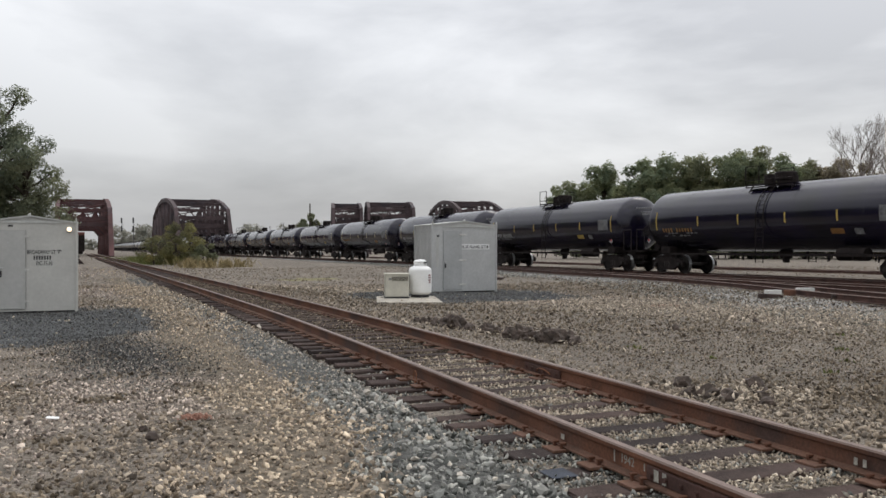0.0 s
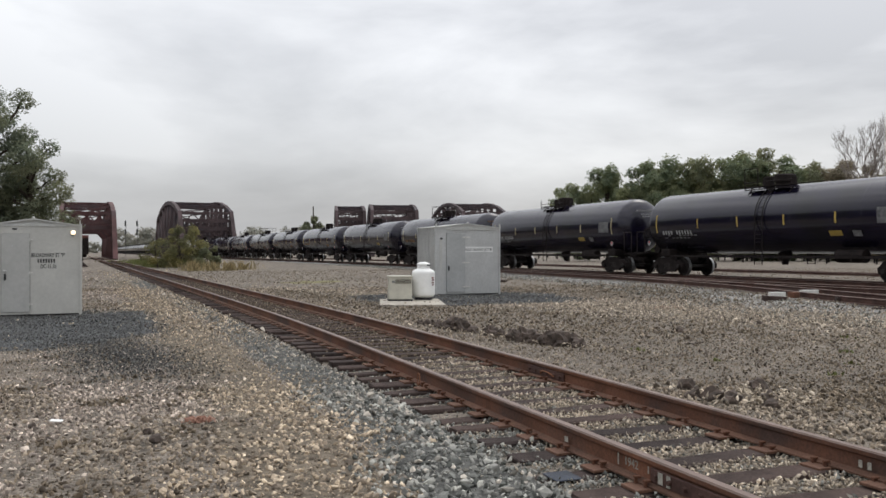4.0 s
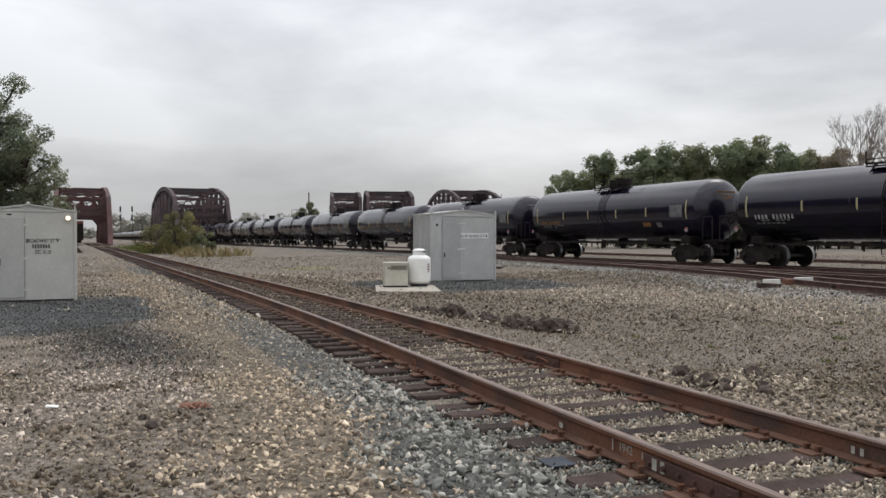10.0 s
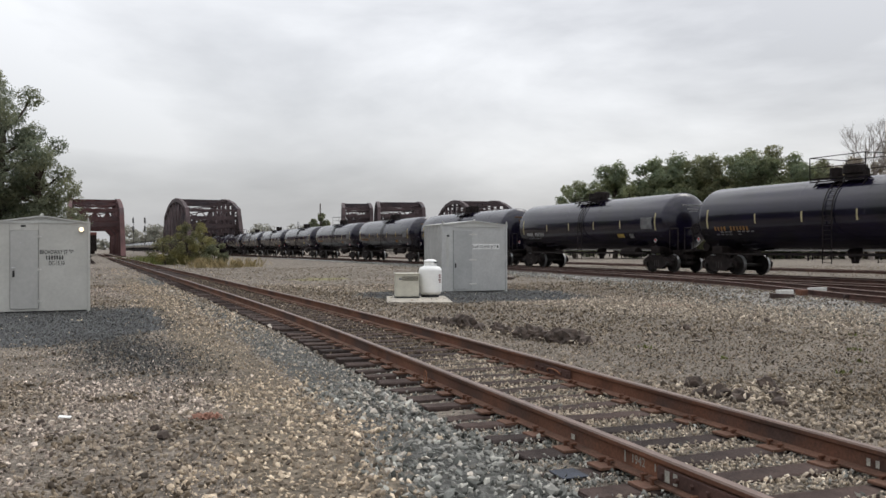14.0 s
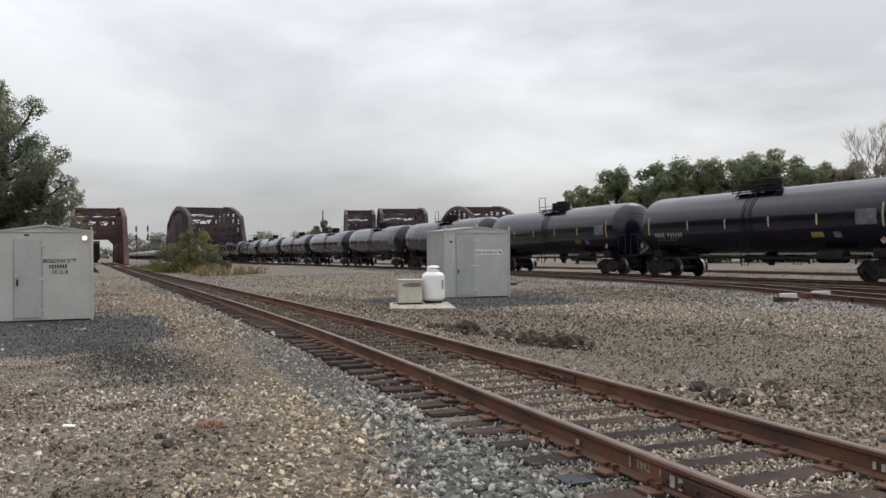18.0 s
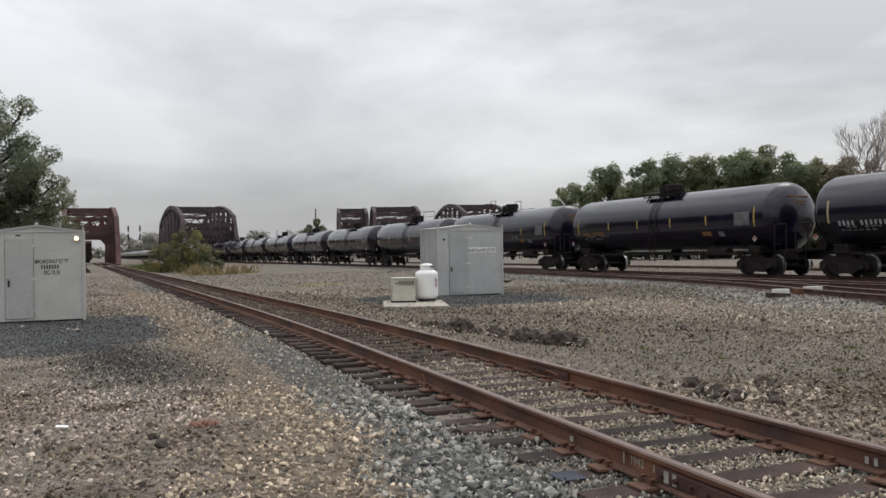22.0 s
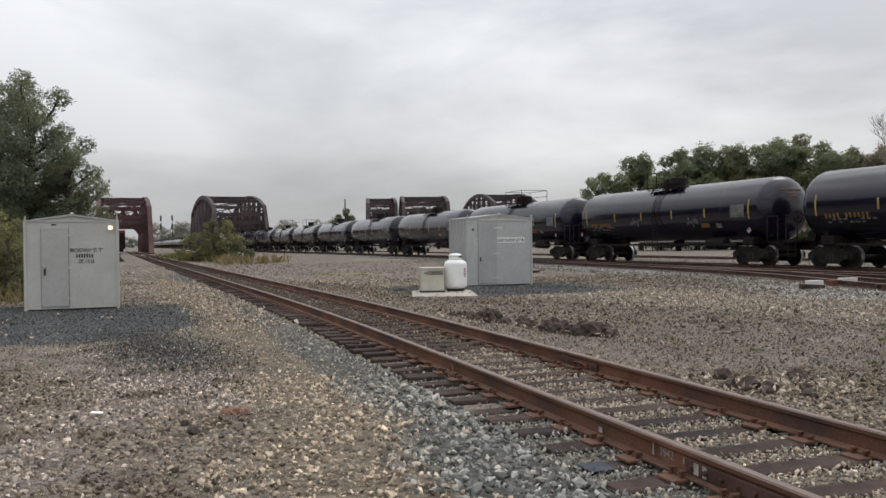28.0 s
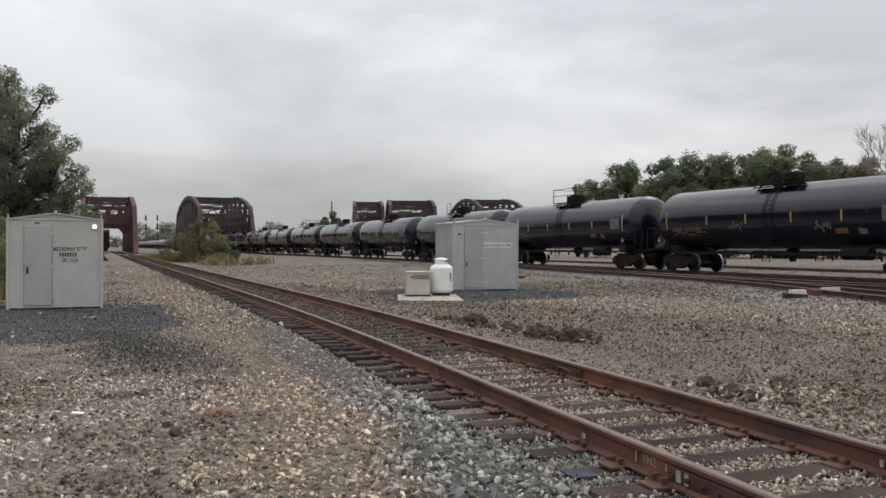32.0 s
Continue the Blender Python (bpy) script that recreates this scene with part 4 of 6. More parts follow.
def build_tank_car(label, tape, marks, rail_kind, detail=True, seed=0, panel=True, placard=True, text=1.0):
    car = thing("tank_car", label, "tank car", "cars of the tank train")
    rng = random.Random(seed)
    bm = B()
    turned(bm, tank_profile(), 48 if detail else 24, LIE)
    tank = part("tank", bm, M["tank_black"], car, "glossy black welded tank", True)
    if detail:
        for y in (-5.2, -1.7, 1.7, 5.2):
            bm = B()
            turned(bm, [(TANK_R - 0.01, y - 0.03), (TANK_R + 0.003, y - 0.02), (TANK_R + 0.003, y + 0.02), (TANK_R - 0.01, y + 0.03)], 48, LIE)
            part("weld_band", bm, M["tank_black"], tank, smooth=True)
    # sill and running boards
    for sgn in (-1, 1):
        bm = B()
        box(bm, (0, sgn * 7.5, 0.95), (0.7, 2.8, 0.46))
        part("draft_sill", bm, M["truck_black"], car)
        bm = B()
        box(bm, (0, sgn * 6.75, 1.15), (2.5, 0.7, 0.4), bevel=0.05)
        part("bolster", bm, M["truck_black"], car)
    for sgn in (-1, 1):
        bm = B()
        box(bm, (0, sgn * 8.72, 1.10), (2.9, 0.55, 0.06))
        box(bm, (0, sgn * 8.98, 1.02), (2.9, 0.06, 0.22))
        part("end_platform", bm, M["truck_black"], car)
        bm = B()
        box(bm, (0, sgn * 9.03, 0.86), (0.30, 0.52, 0.28), bevel=0.04)
        part("coupler", bm, M["truck_black"], car)
    if detail:
        for sx in (-1, 1):
            bm = B()
            beam(bm, (sx * 1.36, -6.2, 0.98), (sx * 1.36, 6.2, 0.98), 0.06, 0.10)
            for k in range(-5, 6):
                beam(bm, (sx * 1.36, k * 1.15, 0.98), (sx * 1.36, k * 1.15, 0.72 if k % 2 else 0.80), 0.05, 0.05)
            part("side_rail", bm, M["truck_black"], car)
            for sy in (-1, 1):
                bm = B()
                y = sy * 8.55
                pts = [(sx * 1.42, y - 0.35 * sy, 1.12), (sx * 1.42, y - 0.35 * sy, 2.25), (sx * 1.42, y + 0.3 * sy, 2.25), (sx * 1.42, y + 0.3 * sy, 1.12)]
                for a, b in zip(pts, pts[1:]):
                    rod(bm, a, b, 0.028, seg=6)
                part("end_rail", bm, M["truck_black"], car)
                bm = B()
                for zz in (0.45, 0.75):
                    rod(bm, (sx * 1.42, y - 0.25 * sy, zz), (sx * 1.42, y + 0.2 * sy, zz), 0.02, seg=6)
                for yy in (-0.25, 0.2):
                    rod(bm, (sx * 1.42, y + yy * sy, 0.45), (sx * 1.42, y + yy * sy, 1.1), 0.02, seg=6)
                part("sill_step", bm, M["truck_black"], car)
        # brake gear at one end
        bm = B()
        rod(bm, (-0.5, -8.2, 1.35), (0.6, -8.2, 1.35), 0.24, seg=14)
        part("air_reservoir", bm, M["truck_black"], car)
        bm = B()
        turned(bm, [(0.25, -0.015), (0.28, 0), (0.25, 0.015), (0.22, 0)], 20, pose(0.8, -8.75, 2.2, 90, 0, 0))
        for k in range(3):
            a = math.pi * k / 3
            rod(bm, (0.8 + 0.25 * math.cos(a), -8.75, 2.2 + 0.25 * math.sin(a)), (0.8 - 0.25 * math.cos(a), -8.75, 2.2 - 0.25 * math.sin(a)), 0.012, seg=5)
        part("brake_wheel", bm, M["truck_black"], car)
        bm = B()
        rod(bm, (1.0, 5.0, 1.02), (1.0, 3.7, 1.02), 0.26, seg=14)
        part("brake_cylinder", bm, M["truck_black"], car)
        bm = B()
        turned(bm, [(0.0, 0.62), (0.14, 0.62), (0.16, 0.8), (0.26, 0.86), (0.3, 1.15), (0.0, 1.15)], 16)
        part("bottom_outlet", bm, M["truck_black"], car)
    # trucks
    for sgn in (-1, 1):
        tr = new("truck")
        tr.parent = car
        tr.matrix_local = pose(0, sgn * 6.75, 0)
        for sx in (-1, 1):
            bm = B()
            x = sx * 1.02
            prof = [(-1.18, 0.58), (-0.95, 0.74), (-0.45, 0.78), (-0.34, 0.9), (0.34, 0.9), (0.45, 0.78), (0.95, 0.74), (1.18, 0.58),
                    (1.15, 0.34), (0.7, 0.34), (0.45, 0.17), (-0.45, 0.17), (-0.7, 0.34), (-1.15, 0.34)]
            vs = [bm.verts.new((x - 0.09, py, pz)) for py, pz in prof]
            fc = bm.faces.new(vs)
            r = bmesh.ops.extrude_face_region(bm, geom=[fc])
            bmesh.ops.translate(bm, vec=(0.18, 0, 0), verts=[g for g in r["geom"] if isinstance(g, bmesh.types.BMVert)])
            bmesh.ops.recalc_face_normals(bm, faces=bm.faces)
            part("side_frame", bm, M["truck_black"], tr)
            if detail:
                for yy in (-0.17, 0.0, 0.17):
                    bm = B()
                    rod(bm, (x + sx * 0.03, yy, 0.30), (x + sx * 0.03, yy, 0.60), 0.075, seg=8)
                    part("spring", bm, M["wheel_steel"], tr)
                for yy in (-0.89, 0.89):
                    bm = B()
                    rod(bm, (x + sx * 0.05, yy, 0.455), (x + sx * 0.17, yy, 0.455), 0.10, seg=12)
                    part("bearing_cap", bm, M["wheel_steel"], tr)
        bm = B()
        box(bm, (0, 0, 0.62), (2.0, 0.42, 0.32))
        part("truck_bolster", bm, M["truck_black"], tr)
        for yy in (-0.89, 0.89):
            wh = part_of("wheelset", WHEELS, None, tr)
            wh.matrix_local = pose(0, yy, 0.46)
    # manway, valves and the crest platform
    top = TANK_Z + TANK_R
    bm = B()
    turned(bm, [(0.0, top + 0.52), (0.40, top + 0.51), (0.47, top + 0.46), (0.47, top + 0.16), (0.40, top + 0.14), (0.40, top - 0.06)], 20)
    part("manway", bm, M["truck_black"], car)
    if detail:
        bm = B()
        turned(bm, [(0.0, top + 0.46), (0.22, top + 0.46), (0.25, top + 0.42), (0.25, top - 0.06)], 14, pose(0.0, -0.95, 0))
        part("valve_housing", bm, M["truck_black"], car)
        bm = B()
        turned(bm, [(0.0, top + 0.30), (0.13, top + 0.30), (0.13, top - 0.06)], 12, pose(0.25, 0.75, 0))
        part("valve", bm, M["truck_black"], car)
        for sx in (-1, 1):
            bm = B()
            box(bm, (sx * 0.86, 0, top - 0.04), (0.42, 2.7, 0.05))
            box(bm, (sx * 1.05, 0, top - 0.16), (0.04, 2.7, 0.05))
            for k in range(7):
                beam(bm, (sx * 1.05, -1.3 + k * 0.433, top - 0.16), (sx * 1.05, -1.3 + k * 0.433, top - 0.04), 0.03, 0.03)
            for yy in (-1.2, 0, 1.2):
                beam(bm, (sx * 0.7, yy, top - 0.05), (sx * 1.0, yy, top - 0.40), 0.05, 0.05)
            part("crest_platform", bm, M["truck_black"], car)
        hh = {"high": 0.85, "end": 0.78}.get(rail_kind, 0.42)
        bm = B()
        for sx in (-1, 1):
            ys = (-1.35, 1.35) if rail_kind != "end" else (-1.35, -0.55)
            for yy in ys:
                rod(bm, (sx * 1.05, yy, top - 0.05), (sx * 1.05, yy, top + hh), 0.022, seg=6)
            if rail_kind == "end":
                rod(bm, (sx * 1.05, -1.35, top + 0.16), (sx * 1.05, 1.35, top + 0.16), 0.017, seg=6)
                rod(bm, (sx * 1.05, 1.35, top - 0.05), (sx * 1.05, 1.35, top + 0.16), 0.017, seg=6)
            for z in ((top + hh, top + hh * 0.5) if rail_kind == "high" else (top + hh,) if rail_kind == "end" else (top + 0.12,)):
                rod(bm, (sx * 1.05, ys[0], z), (sx * 1.05, ys[1], z), 0.017, seg=6)
            if rail_kind != "high":
                part("crest_railing", bm, M["truck_black"], car)
                bm = B()
        for yy in (-1.35, 1.35):
            if rail_kind == "high":
                rod(bm, (-1.05, yy, top + hh), (1.05, yy, top + hh), 0.017, seg=6)
        if rail_kind == "high":
            part("crest_railing", bm, M["truck_black"], car)
        else:
            bm.free()
        for sx in (-1, 1):
            bm = B()
            n = 15
            for s2 in (-0.22, 0.22):
                last = None
                for k in range(n + 1):
                    a = radians(72 - 112 * k / n)
                    rr = TANK_R + 0.06
                    p = Vector((sx * rr * math.cos(a), s2, TANK_Z + rr * math.sin(a)))
                    if a < 0:
                        p.x = sx * rr
                    if last is not None:
                        rod(bm, last, p, 0.022, seg=6)
                    last = p
                rod(bm, last, (last.x, s2, 0.62), 0.022, seg=6)
            for k in range(n + 1):
                a = radians(72 - 112 * k / n)
                rr = TANK_R + 0.06
                xx = sx * rr * (math.cos(a) if a > 0 else 1)
                rod(bm, (xx, -0.22, TANK_Z + rr * math.sin(a)), (xx, 0.22, TANK_Z + rr * math.sin(a)), 0.010, seg=5)
            for zz in (0.66, 0.93, 1.2):
                rod(bm, (sx * (TANK_R + 0.06), -0.22, zz), (sx * (TANK_R + 0.06), 0.22, zz), 0.012, seg=5)
            part("ladder", bm, M["truck_black"], car)
    # markings
    for side in (-1, 1):
        for k, y in enumerate((-7.1, -4.0, -1.36, 1.36, 4.0, 7.1)):
            end = k in (0, 5)
            bm = B()
            on_shell(bm, side, y, 0 if end else -2.5, 0.09, 0.92 if end else 0.45)
            part("reflective_tape", bm, tape, tank)
        if not detail:
            continue
        sgn = -side
        # reporting mark as plain bars, towards one end
        bm = B()
        y0 = sgn * 6.6
        for k in range(11):
            if k == 4:
                continue
            on_shell(bm, side, y0 - sgn * k * 0.205, -18.0, 0.11 * text, 0.2 * text)
        tagged(part("reporting_mark", bm, marks, tank), kind="stuff")
        bm = B()
        for j, (n, h) in enumerate(((9, 0.07), (7, 0.07))):
            for k in range(n):
                if rng.random() < 0.8:
                    on_shell(bm, side, y0 - sgn * (0.1 + k * 0.28), -24 - j * 5, 0.2, h)
        tagged(part("capacity_stencil", bm, M["grey_panel"], tank), kind="stuff")
        if panel:
            bm = B()
            on_shell(bm, side, -sgn * 6.35, -2, 0.95, 0.6)
            pl = part("data_panel", bm, M["grey_panel"], tank, "grey panel of fine stencilling")
            for j in range(4):
                bm = B()
                for k in range(5):
                    if rng.random() < 0.85:
                        on_shell(bm, side, -sgn * (5.98 + k * 0.18), 6 - j * 5.2, 0.13, 0.06, 0.010, 1)
                tagged(part("stencil_line", bm, M["faded_paint"], pl), kind="stuff")
        bm = B()
        on_shell(bm, side, -sgn * 3.9, -27, 0.62, 0.24)
        part("warning_label", bm, M["mark_yellow"] if seed % 2 else M["yellow"], tank, "ochre warning label")
        bm = B()
        on_shell(bm, side, -sgn * 4.9, -28, 0.4, 0.26)
        part("stencil_box", bm, M["grey_panel"], tank)
        if placard:
            for yy in (-sgn * 7.1, sgn * 7.75):
                bm = B()
                box(bm, (0, 0, 0), (0.012, 0.2, 0.2), pose(side * 1.47, yy, 1.65, 45, 0, 0))
                part("placard", bm, M["mark_white"], car, "small diamond placard")
                bm = B()
                box(bm, (0, 0, 0), (0.006, 0.11, 0.11), pose(side * (1.47 + 0.01), yy, 1.69, 45, 0, 0))
                part("placard_mark", bm, M["red"], car)
    # end markings on the heads
    if detail:
        for sgn in (-1, 1):
            bm = B()
            for row, (z, n, w, h) in enumerate(((3.45, 8, 0.11, 0.13), (3.27, 5, 0.11, 0.06), (3.15, 4, 0.11, 0.06))):
                for k in range(n):
                    x = (k - (n - 1) / 2) * 0.15
                    rr = math.sqrt(x * x + (z - TANK_Z) ** 2) / TANK_R
                    yy = TANK_L / 2 - 0.8 * (1 - math.sqrt(max(0.0, 1 - rr * rr))) + 0.012
                    tilt = math.degrees(math.atan2((z - TANK_Z) * 0.8 / TANK_R ** 2, math.sqrt(max(0.01, 1 - rr * rr))))
                    box(bm, (0, 0, 0), (w, 0.008, h), pose(x, sgn * yy, z, -sgn * tilt, 0, 0))
            tagged(part("end_mark", bm, marks, tank), kind="stuff")
    return car


def rail_place(along):
    """The pose of a car whose middle lies along metres up the train's line from its start, running towards the viewer's right."""
    p = Vector((TRAIN_C, 0, FAR_RAIL)) + RUN * along
    return Matrix.Translation(p) @ pose(0, 0, 0, 0, 0, RUN_TURN + 180)


KINDS = [build_tank_car("black tank car with ochre marks and yellow tape", M["yellow"], M["mark_yellow"], "end", seed=1),
         build_tank_car("black tank car with white marks and pale tape", M["pale_tape"], M["mark_white"], "low", seed=2),
         build_tank_car("black tank car with a tall crest railing", M["pale_tape"], M["mark_yellow"], "high", seed=3),
         build_tank_car("black tank car with white marks and yellow tape", M["yellow"], M["mark_white"], "end", seed=4)]
FAR_KIND = build_tank_car("distant black tank car of the train", M["pale_tape"], M["mark_white"], "low", detail=False, seed=9)

# the junction that starts at 49.77 m along; cars ahead of it have passed, those behind follow
JOINT = 45.47 / RUN.y
ORDER = [1, 0, 3, 1, 2, 1, 0, 0, 2, 3, 1, 0, 2, 1, 0, 3]
TRAIN = []
used = set()
for i in range(44):
    along = JOINT + (i - 2 + 0.5) * CAR
    kind = KINDS[ORDER[i]] if i < len(ORDER) else FAR_KIND
    if id(kind) in used:
        car = copy_thing(kind, rail_place(along))
    else:
        used.add(id(kind))
        car = kind
        car.matrix_world = rail_place(along)
    TRAIN.append((car, along))

# scrawls sprayed on one car's side
scrawled = next(o for o in TRAIN[7][0].children if o.name.startswith("tank"))
scr = random.Random(4)
for y0, up0 in ((2.6, -20), (-2.4, -16)):
    bm = B()
    for k in range(7):
        on_shell(bm, -1, y0 + k * 0.13, up0 + scr.uniform(-6, 6), 0.10, scr.uniform(0.12, 0.34))
        on_shell(bm, 1, y0 + k * 0.13, up0 + scr.uniform(-6, 6), 0.10, scr.uniform(0.12, 0.34))
    tagged(part("graffiti", bm, M["faded_paint"], scrawled, "faded pale spray-paint scrawl"), kind="stuff")

# ---- the car that stands on the distant left track ----


def build_boxcar(at):
    c = thing("freight_car", "faded red freight car standing on a distant track", "freight car", at=at)
    bm = B()
    box(bm, (0, 0, 1.95), (2.9, 12.5, 1.8), bevel=0.04)
    part("body", bm, M["truck_black"], c)
    bm = B()
    box(bm, (0, 0, 3.02), (3.0, 12.6, 0.34), bevel=0.05)
    part("roof", bm, M["car_red"], c, "faded red roof")
    for k in range(-5, 6):
        for sx in (-1, 1):
            bm = B()
            box(bm, (sx * 1.47, k * 1.15, 1.95), (0.06, 0.1, 1.8))
            part("rib", bm, M["truck_black"], c)
    bm = B()
    box(bm, (0, 0, 0.9), (2.6, 12.0, 0.3))
    part("underframe", bm, M["truck_black"], c)
    for sgn in (-1, 1):
        for yy in (-0.89, 0.89):
            w = part_of("wheelset", WHEELS, None, c)
            w.matrix_local = pose(0, sgn * 4.6 + yy, 0.46)
    return c


build_boxcar(Matrix.Translation((near_x(98) - 5.25, 98, NEAR_RAIL - 0.02)) @ pose(0, 0, 0, 0, 0, RUN_TURN))

# ---- trees ----
LEAF_V = np.array([(0, -0.5, 0), (0.34, 0.0, 0.07), (0, 0.55, -0.05), (-0.34, 0.0, 0.07)])
LEAF_F = np.array([(0, 1, 2, 3)])
FAR_LEAF_V = np.array([(0.4, -0.42, 0.05), (0.0, 0.58, -0.05), (-0.46, -0.3, 0.06)])
FAR_LEAF_F = np.array([(0, 1, 2)])


def crown_mesh(name, puffs, per, leaf, mat, seed, gaps=1.75):
    """Leaves gathered in uneven puffs (x, y, z, radius), thick towards their outside, with gaps."""
    rng = np.random.default_rng(seed)
    place, out = [], []
    for x, y, z, r in puffs:
        n = int(per * r * r)
        d = rng.normal(size=(n, 3))
        d /= np.linalg.norm(d, axis=1)[:, None]
        lump = 0.72 + 0.28 * np.sin(d[:, 0] * 4.1 + x * 3) * np.sin(d[:, 1] * 3.7 + y * 2) * np.sin(d[:, 2] * 4.4 + z)
        rad = r * lump * rng.uniform(0.25, 1.0, n) ** 0.45
        p = d * rad[:, None] * np.array([1.0, 1.0, 0.8]) + (x, y, z)
        keep = np.sin(p[:, 0] * 2.6 / r ** 0.5 + 1.7) + np.sin(p[:, 1] * 2.3 / r ** 0.5) + np.sin(p[:, 2] * 3.1 / r ** 0.5 + x) > -gaps
        place.append(p[keep])
        out.append(d[keep])
    place = np.concatenate(place)
    n = len(place)
    size = leaf * rng.uniform(0.6, 1.35, (n, 1)) * np.ones((1, 3))
    shape = (FAR_LEAF_V, FAR_LEAF_F) if leaf > 0.2 else (LEAF_V, LEAF_F)
    return many(name, *shape, place, faced(rng, np.concatenate(out)), size, mat)


def faced(rng, out):
    """Turns that face leaves loosely outwards and up."""
    n = len(out)
    nz = out * 0.9 + np.array([0, 0, 0.55]) + rng.normal(0, 0.55, (n, 3))
    nz /= np.linalg.norm(nz, axis=1)[:, None]
    nx = np.cross(nz, rng.normal(size=(n, 3)))
    nx /= np.linalg.norm(nx, axis=1)[:, None]
    return np.stack([nx, np.cross(nz, nx), nz], 2)


def branch(bm, a, b, r0, r1, rng, bend=0.12, n=4, seg=7):
    a, b = Vector(a), Vector(b)
    last, lr = a, r0
    span = (b - a).length
    for k in range(1, n + 1):
        s = k / n
        p = a.lerp(b, s) + Vector((rng.uniform(-1, 1), rng.uniform(-1, 1), rng.uniform(-0.5, 0.5))) * span * bend * (0 if k == n else 1) * 0.6
        r = r0 + (r1 - r0) * s
        rod(bm, last, p, lr, r, seg, False)
        last, lr = p, r
    return bm


def build_tree(label, x, y, height, spread, leaf_mat, leaf=0.3, per=260, seed=0, clear=0.25, puff=0.26, n_puffs=16, squash=1.0, group="", core=False):
    rng = random.Random(seed)
    z0 = gz(x, y)
    tr = thing("tree", label, "tree", group, at=pose(x, y, z0))
    bm = B()
    top = Vector((rng.uniform(-0.4, 0.4), rng.uniform(-0.4, 0.4), height * 0.72))
    branch(bm, (0, 0, -0.1), top, height * 0.028, height * 0.012, rng, 0.05)
    part("trunk", bm, M["bark"], tr)
    puffs = []
    for k in range(n_puffs):
        a = 2.4 * k + rng.uniform(-0.4, 0.4)
        s = (k + 0.5) / n_puffs
        zz = height * (clear + (0.93 - clear) * s)
        wide = spread * math.sin(math.pi * (0.18 + 0.72 * s)) ** 0.8 * rng.uniform(0.45, 1.0)
        r = height * puff * rng.uniform(0.6, 1.05) * (1.0 - 0.45 * s)
        c = (wide * math.cos(a), wide * math.sin(a), min(zz, height - r * 0.72) * squash)
        puffs.append((*c, r))
        b2 = B()
        start = Vector((0, 0, 0)).lerp(top, 0.35 + 0.6 * s)
        branch(b2, start, Vector(c), height * 0.010, height * 0.003, rng)
        part("limb", b2, M["bark"], tr)
    if core:
        puffs.append((0, 0, height * 0.42, spread * 0.95))
        puffs.append((0, 0, height * 0.62, spread * 0.8))
    part_of("crown", crown_mesh("crown", puffs, per, leaf, leaf_mat, seed + 50), None, tr)
    return tr


def sticks(name, segs, mat):
    """One mesh of many thin four-sided tapering sticks (a, b, r0, r1)."""
    v, f = [], []
    for a, b, r0, r1 in segs:
        d = (b - a).normalized()
        s = d.cross(Vector((0.3, 0.2, 0.93))).normalized()
        u = s.cross(d)
        n = len(v)
        for p, r in ((a, r0), (b, r1)):
            v += [tuple(p + s * r), tuple(p + u * r), tuple(p - s * r), tuple(p - u * r)]
        f += [(n + k, n + (k + 1) % 4, n + 4 + (k + 1) % 4, n + 4 + k) for k in range(4)]
    return sheet(name, v, f, mat)


def build_bare_tree(label, x, y, height, seed):
    rng = random.Random(seed)
    tr = thing("bare_tree", label, "tree", at=pose(x, y, gz(x, y)))
    bm = B()
    top = Vector((0.4, 0, height * 0.5))
    branch(bm, (0, 0, -0.1), top, height * 0.018, height * 0.010, rng, 0.05)
    part("trunk", bm, M["bark_grey"], tr)

    def grow(segs, start, way, length, r, depth):
        mid = start + way * length * 0.5 + Vector((rng.uniform(-1, 1), rng.uniform(-1, 1), rng.uniform(-0.4, 0.6))) * length * 0.07
        end = start + way * length
        segs += [(start, mid, r, r * 0.78), (mid, end, r * 0.78, r * 0.55)]
        if depth:
            for k in range(3 if depth > 1 else 4):
                w = (way + Vector((rng.uniform(-1, 1), rng.uniform(-1, 1), rng.uniform(-0.1, 0.9))) * 0.58).normalized()
                grow(segs, mid.lerp(end, rng.uniform(0.0, 1.0)), w, length * rng.uniform(0.6, 0.78), max(r * 0.52, 0.011), depth - 1)

    for k in range(9):
        a = 2.4 * k
        way = Vector((math.cos(a) * 0.5, math.sin(a) * 0.5, rng.uniform(0.8, 1.4))).normalized()
        segs = []
        grow(segs, Vector((0, 0, 0)).lerp(top, 0.5 + 0.055 * k), way, height * 0.17, height * 0.0045, 4)
        part_of("limb", sticks("limb", segs, M["bark_grey"]), None, tr)
    return tr


